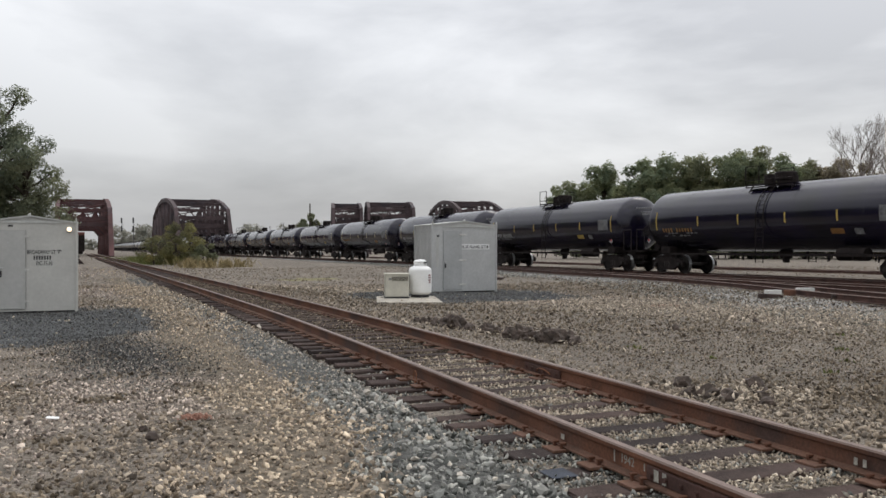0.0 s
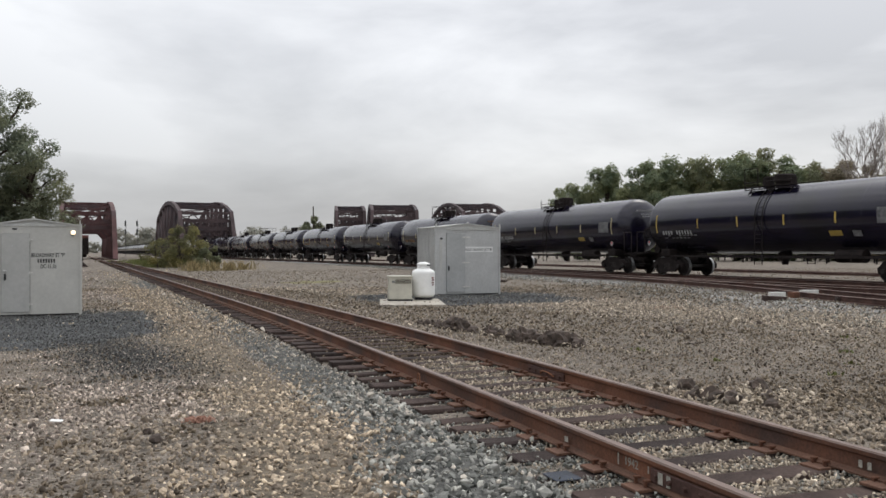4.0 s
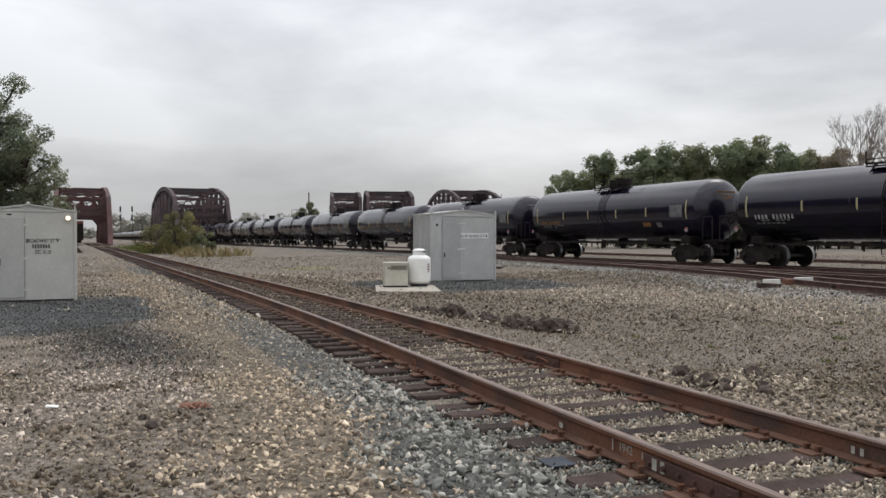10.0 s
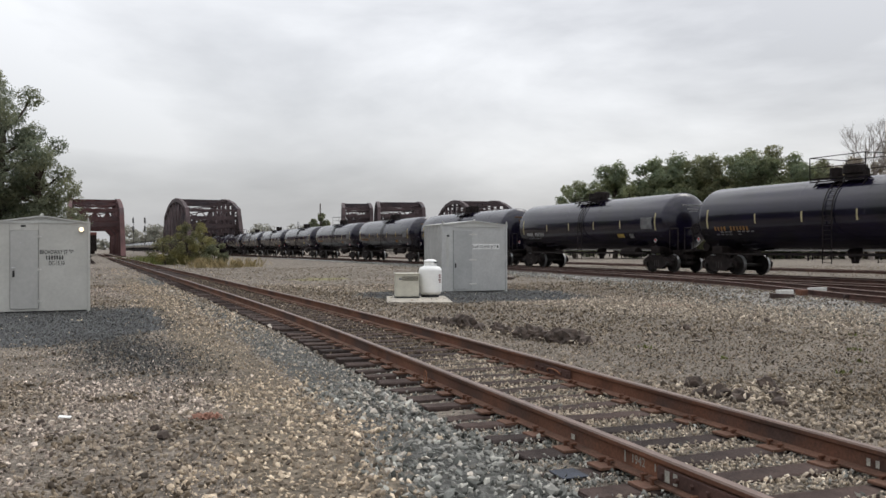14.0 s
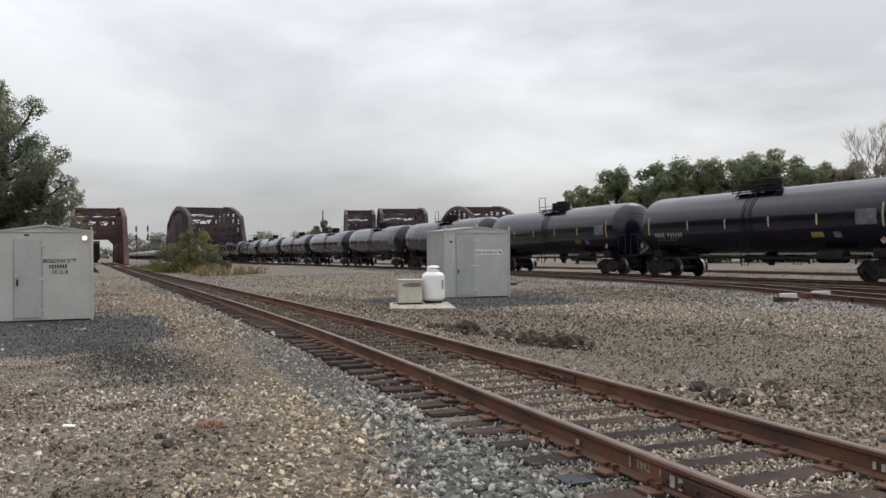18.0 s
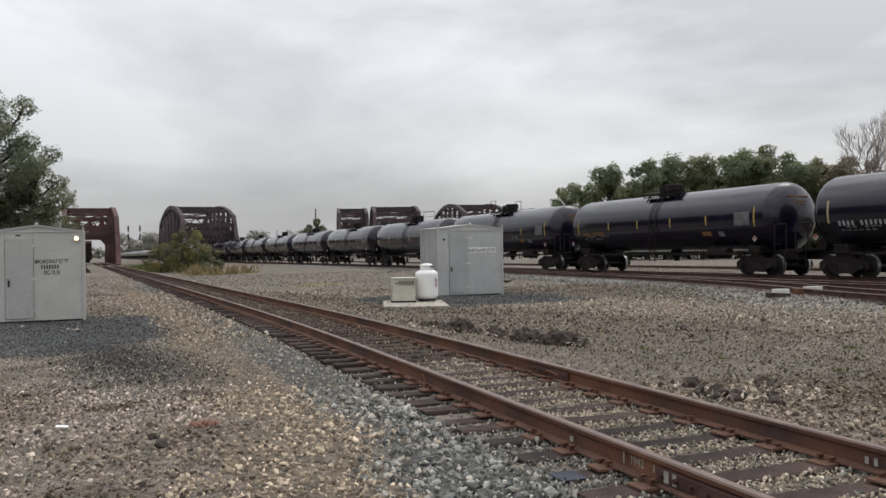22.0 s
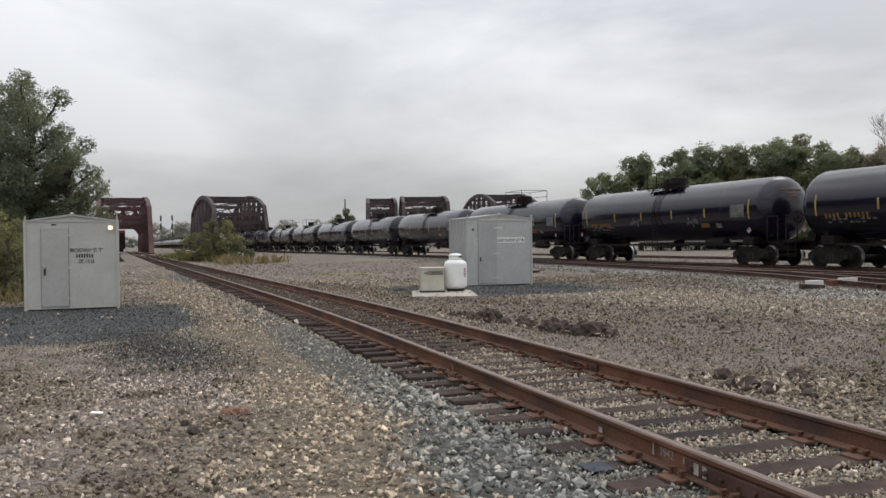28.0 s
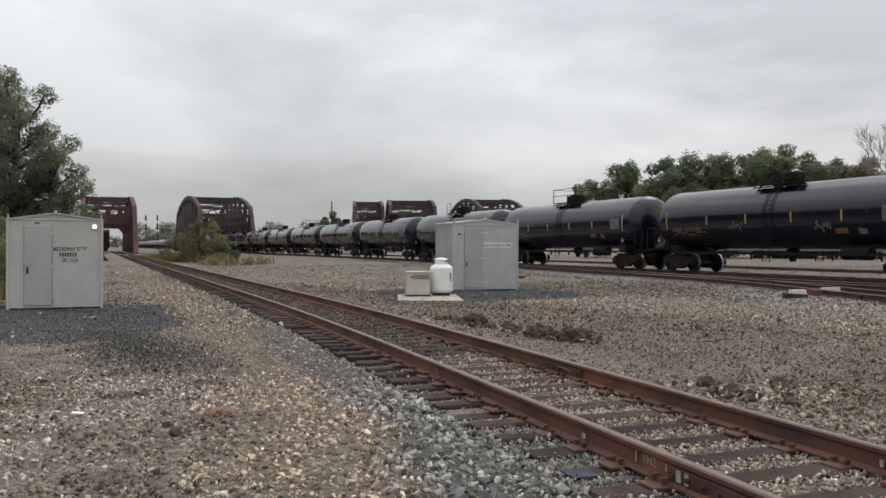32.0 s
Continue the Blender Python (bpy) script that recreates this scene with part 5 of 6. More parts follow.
# the dark tree mass behind the first shed
for lab, x, y, h, sp, sd, mt in (
        ("tall dark-leaved tree behind a shed", -22.4, 41, 10.8, 2.5, 11, "leaf_dark"), ("dark-leaved tree with drooping crown", -20.8, 41.5, 8.0, 1.6, 12, "leaf_dark"),
        ("tall dense dark tree at the yard's edge", -25.8, 42, 11.6, 3.2, 13, "leaf_dark"), ("dense dark tree at the yard's edge", -23.6, 40.5, 7.6, 1.9, 14, "leaf_dark"),
        ("tall dark-leaved tree at the yard's edge", -31, 43, 12.5, 4.0, 15, "leaf_dark"), ("low leafy tree beside the track", -22.2, 43, 5.0, 1.6, 16, "leaf_dark"),
        ("dense dark tree at the yard's edge", -28, 36, 7.0, 3.0, 17, "leaf_dark"), ("tall dark tree at the yard's edge", -37, 40, 12.0, 4.5, 18, "leaf_dark")):
    # trees past x = -27 are out of view, kept for the tank reflections
    close = x > -27
    build_tree(lab, x, y, h, sp, M[mt], 0.105 if close else 0.28, 1000 if close else 170, sd, 0.08, 0.22, 24, group="trees behind the shed")

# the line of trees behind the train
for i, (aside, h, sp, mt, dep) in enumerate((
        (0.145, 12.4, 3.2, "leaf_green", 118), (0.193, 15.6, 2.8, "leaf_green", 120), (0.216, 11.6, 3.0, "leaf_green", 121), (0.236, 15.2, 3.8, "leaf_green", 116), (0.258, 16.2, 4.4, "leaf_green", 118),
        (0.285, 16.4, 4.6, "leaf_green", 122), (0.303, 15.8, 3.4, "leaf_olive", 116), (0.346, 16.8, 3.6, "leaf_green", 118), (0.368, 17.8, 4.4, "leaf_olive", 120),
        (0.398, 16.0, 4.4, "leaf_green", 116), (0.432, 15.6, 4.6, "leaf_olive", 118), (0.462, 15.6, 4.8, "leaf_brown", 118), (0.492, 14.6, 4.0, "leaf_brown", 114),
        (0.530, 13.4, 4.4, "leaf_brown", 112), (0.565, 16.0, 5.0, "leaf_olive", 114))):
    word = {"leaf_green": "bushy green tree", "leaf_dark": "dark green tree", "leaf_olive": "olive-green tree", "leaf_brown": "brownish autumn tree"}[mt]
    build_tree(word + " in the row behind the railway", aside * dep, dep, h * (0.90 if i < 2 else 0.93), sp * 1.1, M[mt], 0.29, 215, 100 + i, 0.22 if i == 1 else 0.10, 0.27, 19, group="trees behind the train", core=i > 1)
build_bare_tree("leafless pale-barked tree above the tree row", 0.497 * 104, 104, 22.0, 5)
build_bare_tree("leafless pale-barked tree above the tree row", 0.538 * 106, 106, 21.0, 6)

# shrubs
build_tree("yellow-green shrub beside the track", -24.9, 79, 4.3, 2.2, M["leaf_shrub"], 0.14, 620, 31, 0.05, 0.30, 26)
build_tree("small green shrub beside the track", -27.6, 80, 3.0, 1.7, M["leaf_shrub"], 0.14, 620, 32, 0.05, 0.34, 12)
build_tree("low olive shrub beside the track", -22.4, 78, 2.3, 1.3, M["leaf_olive"], 0.2, 900, 33, 0.02, 0.4, 10)
build_tree("small round tree near a pole", -25.5, 160, 8.5, 2.0, M["leaf_olive"], 0.3, 420, 34, 0.2, 0.26, 12)
for i, (x, y, h) in enumerate(((-14.2, 24.5, 2.6), (-15.5, 25.5, 3.0), (-16.2, 22.8, 1.5), (-14.6, 21.5, 0.9))):
    build_tree("weedy bush behind a shed", x, y, h, 1.3, M["leaf_shrub" if i != 2 else "leaf_olive"], 0.11, 700, 40 + i, 0.03, 0.38, 12, group="bushes by the shed")


def tufts(name, label, spots, count, height, mat, seed):
    """Grass blades in loose tufts; spots: (x, y, radius)."""
    rng = np.random.default_rng(seed)
    place = []
    for x, y, r in spots:
        n = int(count)
        a, q = rng.uniform(0, 2 * np.pi, n), np.abs(rng.normal(0, r * 0.6, n))
        px, py = x + q * np.cos(a), y + q * np.sin(a)
        place.append(np.stack([px, py, ground_z(px, py)], 1))
    place = np.concatenate(place)
    n = len(place)
    v = np.array([(-0.03, 0, 0), (0.03, 0, 0), (0.02, 0.12, 0.6), (0, 0.32, 1.0)])
    tall = height * rng.uniform(0.25, 1.25, n)
    size = np.stack([np.ones(n) * 0.8, tall, tall], 1)
    me = many(name, v, np.array([(0, 1, 2, 3)]), place, turns(rng, n, True), size, mat)
    return tagged(new(name, me), label, "grass", kind="stuff")


tufts("dry_grass", "tall dry straw-coloured grass by the track", [(-20.6, 68, 1.1), (-19.2, 68.5, 1.1), (-18.0, 69, 0.9), (-21.6, 71, 1.0), (-17.4, 72, 1.2)], 170, 0.8, M["dry_grass"], 1)
tufts("green_grass", "rough green grass by the far track", [(-34, 100, 3), (-36, 104, 3), (-39, 112, 4), (-44, 125, 5), (-38, 118, 4), (-30, 88, 1.5), (-29, 84, 1.5)], 1500, 0.55, M["green_grass"], 2)
tufts("green_weeds", "small green weeds in the gravel", [(5.7, 11.8, 0.12), (4.9, 10.6, 0.08), (6.3, 13.2, 0.15), (3.1, 13.5, 0.12), (7.4, 15.5, 0.2), (3.9, 12.1, 0.08), (-6.4, 9.6, 0.08)], 13, 0.06, M["green_grass"], 7)
tufts("weeds", "rough dry weeds behind a shed", [(-15.0, 20.5, 1.6), (-16.5, 22.0, 2.0), (-13.4, 24.5, 1.6)], 420, 0.5, M["dry_grass"], 4)


def woods(name, label, x0, x1, y, h, n, seed, mat, per=2.0, leaf=2.1):
    rng = np.random.default_rng(seed)
    puffs = []
    for _ in range(n):
        s = rng.uniform(0, 1)
        hh = h * rng.uniform(0.55, 1.0)
        r = hh * rng.uniform(0.25, 0.42)
        for k in range(3):
            puffs.append((x0 + (x1 - x0) * s + rng.normal(0, r * 0.6), y + rng.uniform(-15, 15), max(r * 0.6, hh - r - k * r * 1.0), r))
    me = crown_mesh(name, puffs, per, leaf, mat, seed)
    return tagged(new(name, me), label, "woods", kind="stuff")


# these woods take their haze from the leaf colour alone
woods("far_woods", "hazy grey-green woods along the horizon", -312, -40, 740, 28, 105, 3, M["leaf_far_haze"])
woods("far_woods", "hazy grey-green woods along the horizon", -60, 420, 430, 15, 110, 4, M["leaf_far_haze"])
woods("far_woods", "hazy woods beyond the bridges", -520, -300, 740, 17, 60, 5, M["leaf_far_haze"])

# unseen woods, added so that the tank shells mirror a dark line
woods("edge_woods", "dense dark woods out of view, mirrored in the tank cars", -95, -48, 66, 24, 80, 6, M["leaf_dark"], 2.0, 2.2)
woods("edge_woods", "dense dark woods out of view, mirrored in the tank cars", -150, -66, 98, 26, 80, 8, M["leaf_dark"], 2.0, 2.2)

# ---- poles and signal masts ----


def build_pole(label, x, y, h, arms):
    p = thing("utility_pole", label, "utility pole", at=pose(x, y, gz(x, y)))
    bm = B()
    rod(bm, (0, 0, -0.2), (0, 0, h), 0.17, 0.11, 10)
    part("mast", bm, M["wood_pole"], p)
    for z in arms:
        bm = B()
        box(bm, (0, 0, z), (1.6, 0.12, 0.12))
        part("crossarm", bm, M["wood_pole"], p)
    return p


build_pole("dark wooden utility pole among far trees", -25.3, 159, 10.0, ())


def build_signal(x, y, h):
    s = thing("signal_mast", "distant railway signal mast with two dark heads", "signal", "railway signals", at=pose(x, y, gz(x, y)))
    bm = B()
    rod(bm, (0, 0, -0.2), (0, 0, h), 0.06, 0.05, 8)
    part("mast", bm, M["dark_metal"], s)
    for z in (h - 1.1, h - 3.6):
        bm = B()
        box(bm, (0, -0.2, z), (0.5, 0.3, 1.7), bevel=0.15)
        hd = part("signal_head", bm, M["dark_metal"], s)
        for k in (-0.6, 0, 0.6):
            bm = B()
            rod(bm, (0, -0.35, z + k), (0, -0.55, z + k), 0.17, seg=10)
            part("hood", bm, M["dark_metal"], hd)
    bm = B()
    for k in range(24):
        box(bm, (0.3, 0.1, 0.5 + k * 0.4), (0.4, 0.04, 0.04))
    part("ladder", bm, M["dark_metal"], s)
    return s


build_signal(-0.384 * 255, 255, 11.2)
build_signal(-0.370 * 255, 255, 11.2)

# ---- white boards at the siding, clods, litter ----


def board(x, y, turn, s, mat, label, tilt=0.0):
    bm = B()
    box(bm, (0, 0, 0), s, bevel=0.008)
    ob = part("painted_board", bm, mat)
    ob.matrix_world = pose(x, y, gz(x, y) + s[2] / 2 + 0.01, tilt, 0, turn)
    return tagged(ob, label, "board", "boards at the siding")


board(10.1, 25.6, RUN_TURN + 84, (0.2, 0.5, 0.2), M["hinge"], "white-painted block beside the siding rail")
board(11.6, 26.8, RUN_TURN + 84, (0.2, 0.6, 0.19), M["hinge"], "white-painted block between the siding rails")
board(10.7, 25.8, RUN_TURN + 84, (0.25, 0.25, 0.18), M["rust"], "rusty block beside the siding rail")


def clod(x, y, r, seed):
    bm = B()
    bmesh.ops.create_icosphere(bm, subdivisions=2 if r < 0.12 else 3, radius=r)
    for v in bm.verts:
        q = v.co * (2.2 / r) + Vector((seed * 3.1, 0, 0))
        v.co *= 1 + 0.62 * noise.noise(q * 0.8) + 0.5 * abs(noise.noise(q * 1.9)) + 0.34 * noise.noise(q * 4.2)
        v.co.z *= 0.95
    ob = part("dirt_clod", bm, M["earth"])
    ob.matrix_world = pose(x, y, gz(x, y) + r * 0.35, 0, 0, seed * 40)
    return tagged(ob, "dark clod of dug-up earth on the gravel", "clod", "clods beside the track")


CLODS = ((0.12, 17.2, 0.17), (0.30, 16.8, 0.19), (0.52, 16.4, 0.10), (0.85, 15.9, 0.13), (1.02, 15.7, 0.10), (1.2, 15.1, 0.14), (1.40, 14.7, 0.19), (1.55, 14.5, 0.13),
         (1.72, 14.2, 0.15), (1.90, 14.1, 0.20), (2.06, 14.2, 0.16), (2.2, 13.95, 0.10), (2.79, 9.7, 0.12), (2.66, 9.05, 0.09), (2.84, 8.95, 0.13), (3.02, 8.82, 0.11),
         (3.60, 9.7, 0.13), (3.30, 8.5, 0.09), (3.42, 8.9, 0.10), (3.15, 9.2, 0.07), (3.55, 9.3, 0.06), (-2.41, 6.94, 0.06), (-2.6, 7.25, 0.045), (-3.75, 7.55, 0.04), (-5.0, 8.4, 0.05), (4.6, 16.5, 0.07), (6.8, 18.2, 0.06))
extra = random.Random(9)
CLODS += tuple((0.1 + s * 2.0 + extra.uniform(-0.15, 0.15), 17.3 - s * 3.2 + extra.uniform(-0.35, 0.35), extra.uniform(0.03, 0.07)) for s in [k / 13 for k in range(14)])
CLODS += tuple((0.1 + s * 2.0 + extra.uniform(-0.1, 0.1), 17.3 - s * 3.2 + extra.uniform(-0.3, 0.3), extra.uniform(0.05, 0.11)) for s in [-k / 26 for k in range(1, 10)])
for i, (x, y, r) in enumerate(CLODS):
    clod(x, y, r * (0.95 if y > 12 else 0.8), i + 1)

bm = B()
box(bm, (0, 0, 0), (0.11, 0.05, 0.012), bevel=0.004)
lit = part("paper_scrap", bm, M["white_paint"])
lit.matrix_world = pose(-3.55, 7.6, gz(-3.55, 7.6) + 0.05, 8, 5, 10)
tagged(lit, "small white paper scrap on the gravel", "litter")

# ---- loose stone ----
PHI = (1 + 5 ** 0.5) / 2
ICO_V = np.array([(-1, PHI, 0), (1, PHI, 0), (-1, -PHI, 0), (1, -PHI, 0), (0, -1, PHI), (0, 1, PHI), (0, -1, -PHI), (0, 1, -PHI), (PHI, 0, -1), (PHI, 0, 1), (-PHI, 0, -1), (-PHI, 0, 1)]) / 1.9
ICO_F = np.array([(0, 11, 5), (0, 5, 1), (0, 1, 7), (0, 7, 10), (0, 10, 11), (1, 5, 9), (5, 11, 4), (11, 10, 2), (10, 7, 6), (7, 1, 8), (3, 9, 4), (3, 4, 2), (3, 2, 6), (3, 6, 8), (3, 8, 9), (4, 9, 5), (2, 4, 11), (6, 2, 10), (8, 6, 7), (9, 8, 1)])
TET_V = np.array([(0.9, 0.0, -0.35), (-0.5, 0.8, -0.3), (-0.45, -0.8, -0.35), (0.05, 0.05, 0.75)])
TET_F = np.array([(0, 1, 3), (1, 2, 3), (2, 0, 3), (0, 2, 1)])
OCT_V = np.array([(1, 0, 0), (-1, 0, 0), (0, 1, 0), (0, -1, 0), (0, 0, 1), (0, 0, -1)], float) * 0.62
OCT_F = np.array([(0, 2, 4), (2, 1, 4), (1, 3, 4), (3, 0, 4), (2, 0, 5), (1, 2, 5), (3, 1, 5), (0, 3, 5)])


def stones(name, label, x, y, z, size, mat, seed, fine=2):
    """Angular stones of four shapes, joined; the larger ones have more faces."""
    rng = np.random.default_rng(seed)
    n = len(x)
    lot = rng.integers(0, 3, n)
    if fine == 2:
        lot = np.where(size > np.quantile(size, 0.74), lot, lot + 3)
    else:
        lot += 3 if fine else 6
    parts_v, parts_f, at = [], [], 0
    for k in range(9):
        m = lot == k
        if not m.any():
            continue
        bv, bf = (ICO_V, ICO_F) if k < 3 else (OCT_V, OCT_F) if k < 6 else (TET_V, TET_F)
        bv = bv * rng.uniform(0.62, 1.3, (len(bv), 1)) + rng.normal(0, 0.09, bv.shape)
        c = int(m.sum())
        s = size[m][:, None] * rng.uniform(0.55, 1.3, (c, 3)) * np.array([1.1, 0.85, 0.5])
        v = np.einsum("nij,nkj->nki", turns(rng, c), bv[None] * s[:, None, :]) + np.stack([x[m], y[m], z[m] + size[m] * rng.uniform(-0.1, 0.75, c)], 1)[:, None, :]
        parts_v.append(v.reshape(-1, 3))
        parts_f.append((bf[None] + (np.arange(c) * len(bv))[:, None, None]).reshape(-1, 3) + at)
        at += c * len(bv)
    me = many(name, np.concatenate(parts_v), np.concatenate(parts_f), np.zeros((1, 3)), np.eye(3)[None], np.ones((1, 3)), mat)
    return tagged(new(name, me), label, "gravel", kind="stuff")


def in_bed(bed, x, y):
    """Under 1 inside a slate bed, over 1 outside it."""
    cx, cy, ru, rv = bed
    u, v = (x - cx) * RUN.y - (y - cy) * RUN.x, (x - cx) * RUN.x + (y - cy) * RUN.y
    return np.abs(u / ru) ** 3.2 + np.abs(v / rv) ** 3.2


def scatter():
    rng = np.random.default_rng(7)

    def wedge(y0, y1, density, side=0.62):
        n = int(density * side * (y1 ** 2 - y0 ** 2))
        y = np.sqrt(rng.uniform(y0 ** 2, y1 ** 2, n))
        x = rng.uniform(-side - 0.05, side, n) * y
        return x, y

    for y0, y1, dens, s0, s1, fine in ((4.2, 11.0, 1150, 0.012, 0.034, 2), (7.4, 18.0, 400, 0.016, 0.043, 1), (14.0, 38.0, 190, 0.02, 0.06, 0), (30.0, 70.0, 12, 0.04, 0.08, 0)):
        x, y = wedge(y0, y1, dens)
        edge = min(2.0, y1 * 0.1)
        stay = rng.uniform(0, 1, len(x)) < np.where(y0 > 5, smooth_step(y0, y0 * 1.25, y), 1) * (1 - smooth_step(y1 - 2 * edge, y1, y))
        x, y = x[stay], y[stay]
        off = (x - near_x_array(y)) * 0.92
        blur = off + rng.normal(0, 0.16, len(x))
        wob = 0.25 * np.sin(y * 1.9) + 0.2 * np.sin(y * 0.7 + 1) + 0.2 * smooth_step(7, 11, y)
        size = s0 + (s1 - s0) * rng.uniform(0, 1, len(x)) ** 1.8
        size = np.where(rng.uniform(0, 1, len(x)) < 0.04, size * 1.5, size)
        grime = np.sin(5.1 * x + 1.3 * y + 2 * np.sin(0.9 * y)) * np.sin(4.3 * y - 2.2 * x) + 0.8 * np.sin(2.7 * x - 3.1 * y + 1.5 * np.sin(1.1 * x)) + 0.5 * np.sin(0.7 * x + 0.9 * y) + rng.normal(0, 0.35, len(x)) > 0.62
        grime = grime | ((off > 3.0) & (off < 6.8 + 0.9 * np.sin(y * 0.6)) & (rng.uniform(0, 1, len(x)) < 0.5))
        between = (off > -1.27) & (off < 1.36)
        verge = -2.15 + wob + 0.24 * (1 - smooth_step(6.5, 9.5, y))
        shoulder = (blur > verge) & (off < 0)
        tan = (blur <= verge) & (blur > -3.15 + wob * 1.3 - 0.35 * smooth_step(8, 12, y))
        right_edge = (off > 0) & (blur < 2.3)
        fuzz = 1 + rng.normal(0, 0.3, len(x))
        bed = (in_bed(BED_A, x, y) < fuzz) | (in_bed(BED_B, x, y) < fuzz)
        blot = blur + 3.2 * np.sin(x * 0.9 + y * 0.45) * np.sin(y * 0.5 - x * 0.35 + 1) + 1.6 * np.sin(x * 2.3 - y * 0.8) * np.sin(y * 1.1 + x) + rng.normal(0, 0.8, len(x))
        keep = rng.uniform(0, 1, len(x))
        blue = 5.0 / y * (1 - 0.9 * smooth_step(8, 15, y))
        worn = rng.uniform(0, 1, len(x)) < 0.8 * smooth_step(11, 19, y)
        lane = np.abs((x - 3.8) * 0.75 + (y - 25.4) * 0.68 + rng.normal(0, 0.7, len(x)) + np.sin(x * 0.8 + y * 0.5)) < 2.3
        rest = ~(between | shoulder | tan | right_edge | bed)
        z = ground_z(x, y)
        for nm, mask, mt, grow, lab in (("ballast", shoulder & (keep < 0.9) & (keep < blue), "stone_blue", 1.1, "coarse blue-grey track ballast"), ("ballast", shoulder & (keep < 0.95) & (keep >= blue) & ~worn, "stone_shoulder", 1.1, "pale brown-grey track ballast"), ("ballast", shoulder & (keep < 0.95) & (keep >= blue) & worn, "stone_tan", 0.95, "worn tan ballast along the track"), ("gravel", tan, "stone_tan", 0.84, "coarse tan gravel beside the ballast"),
                                        ("gravel", rest & (off < 0) & ~grime & (np.abs(blot + 7) < 2.2) & (keep < 0.97), "stone_umber", 0.74, "dark brown yard gravel"), ("gravel", rest & (off < 0) & ~grime & (np.abs(blot + 7) >= 2.2) & (keep < 0.97), "stone_brown", 0.74, "brown-grey yard gravel"), ("gravel", rest & (off > 0) & ~lane & ~grime & (keep < 0.9), "stone_loam", 0.85, "dark brown yard gravel"), ("gravel", rest & ~lane & grime & (keep < 0.9), "stone_dirt", 0.9, "dirt-coated dark yard gravel"),
                                        ("gravel", rest & (off > 0) & lane & (keep < 0.95), "stone_pale", 0.85, "pale yard gravel"), ("gravel", right_edge & (keep < 0.85), "stone_umber", 0.95, "brown-grey gravel beside the track"),
                                        ("slate_gravel", bed & (keep < 0.85), "stone_dark", 0.52, "fine dark slate gravel")):
            mask = mask & ~between
            if nm != "slate_gravel":
                mask = mask & ~bed
            if mask.any():
                stones(nm, lab, x[mask], y[mask], z[mask] + (0.01 if nm == "slate_gravel" else 0.0), size[mask] * grow, M[mt], 11, fine)
    # cribs between the ties, kept clear of the ties themselves
    ties, ty = [], -14.0
    while ty < 60:
        ties.append(ty)
        ty += 0.53 * math.cos(radians(near_heading(ty)))
    ties = np.array(ties)
    for y0, y1, dens, mt, fine in ((2.5, 12.0, 1800, "stone_blue", 1), (12.0, 45.0, 560, "stone_dirt", 0)):
        n = int((y1 - y0) * 2.7 * dens)
        yc = rng.uniform(y0, y1, n)
        gap = np.min(np.abs(yc[:, None] - ties[None, :]), axis=1)
        yc = yc[gap > 0.115]
        n = len(yc)
        off = rng.uniform(-1.38, 1.38, n)
        few = (off > -0.8) | (rng.uniform(0, 1, n) < np.where(yc < 8, 0.95, 0.5))
        yc, off = yc[few], off[few]
        n = len(yc)
        a = np.radians(np.array([near_heading(v) for v in yc]))
        x, y = near_x_array(yc) + off * np.cos(a), yc + off * np.sin(a)
        size = rng.uniform(0.014, 0.034, n)
        z = NEAR_RAIL - 0.202 - 0.018 + rng.normal(0, 0.012, n) - np.where(yc < 8, 0.004, 0.045) * smooth_step(-0.78, -0.95, off)
        pick = rng.uniform(0, 1, n) < (np.where(np.abs(off) < 0.68, 0.88, 0.2) if fine else 0.12)
        for mask, m2 in ((pick, "stone_crib"), (~pick, mt)):
            if mask.any():
                stones("crib_ballast", "ballast stones between the ties", x[mask], y[mask], z[mask], size[mask], M[m2], 12, fine)
    # more slate on the two beds
    for (cx, cy, ru, rv), n in ((BED_A, 15000), (BED_B, 9000)):
        u, v = rng.uniform(-1.05, 1.05, n), rng.uniform(-1.05, 1.05, n)
        ok = np.abs(u) ** 3.2 + np.abs(v) ** 3.2 < 1 + rng.normal(0, 0.2, n)
        u, v = u[ok] * ru, v[ok] * rv
        x, y = cx + u * RUN.y + v * RUN.x, cy - u * RUN.x + v * RUN.y
        stones("slate_gravel", "fine dark slate gravel around a shed", x, y, ground_z(x, y) + 0.012, rng.uniform(0.009, 0.022, len(x)), M["stone_dark"], 14, 0)
    # pale stone along the driven lane, and a few large pale stones in the yard
    n = 26000
    u, v = rng.uniform(-9, 13, n), rng.normal(0, 1.25, n)
    x, y = 3.8 + u * 0.67 + v * 0.75, 25.4 - u * 0.74 + v * 0.68
    ok = ((x - near_x_array(y)) * 0.92 > 2.6) & (in_bed(BED_B, x, y) > 1)
    x, y = x[ok], y[ok]
    stones("gravel", "pale gravel of the driven lane", x, y, ground_z(x, y) + 0.004, rng.uniform(0.014, 0.034, len(x)), M["stone_pale"], 15, 0)
    n = 900
    y = np.sqrt(rng.uniform(5 ** 2, 30 ** 2, n))
    x = rng.uniform(-0.6, 0.6, n) * y
    off = (x - near_x_array(y)) * 0.92
    ok = (off < -1.6) | (off > 1.7)
    x, y = x[ok], y[ok]
    stones("loose_stones", "scattered larger pale stones on the yard", x, y, ground_z(x, y) + 0.006, rng.uniform(0.028, 0.058, len(x)), M["stone_crib"], 16, 1)
    # slate spilled from the first bed towards the track
    n = 7000
    x, y = rng.normal(0, 0.55, n), rng.normal(0, 1.25, n)
    x, y = -4.85 - 0.5 * y + x, 12.6 + y
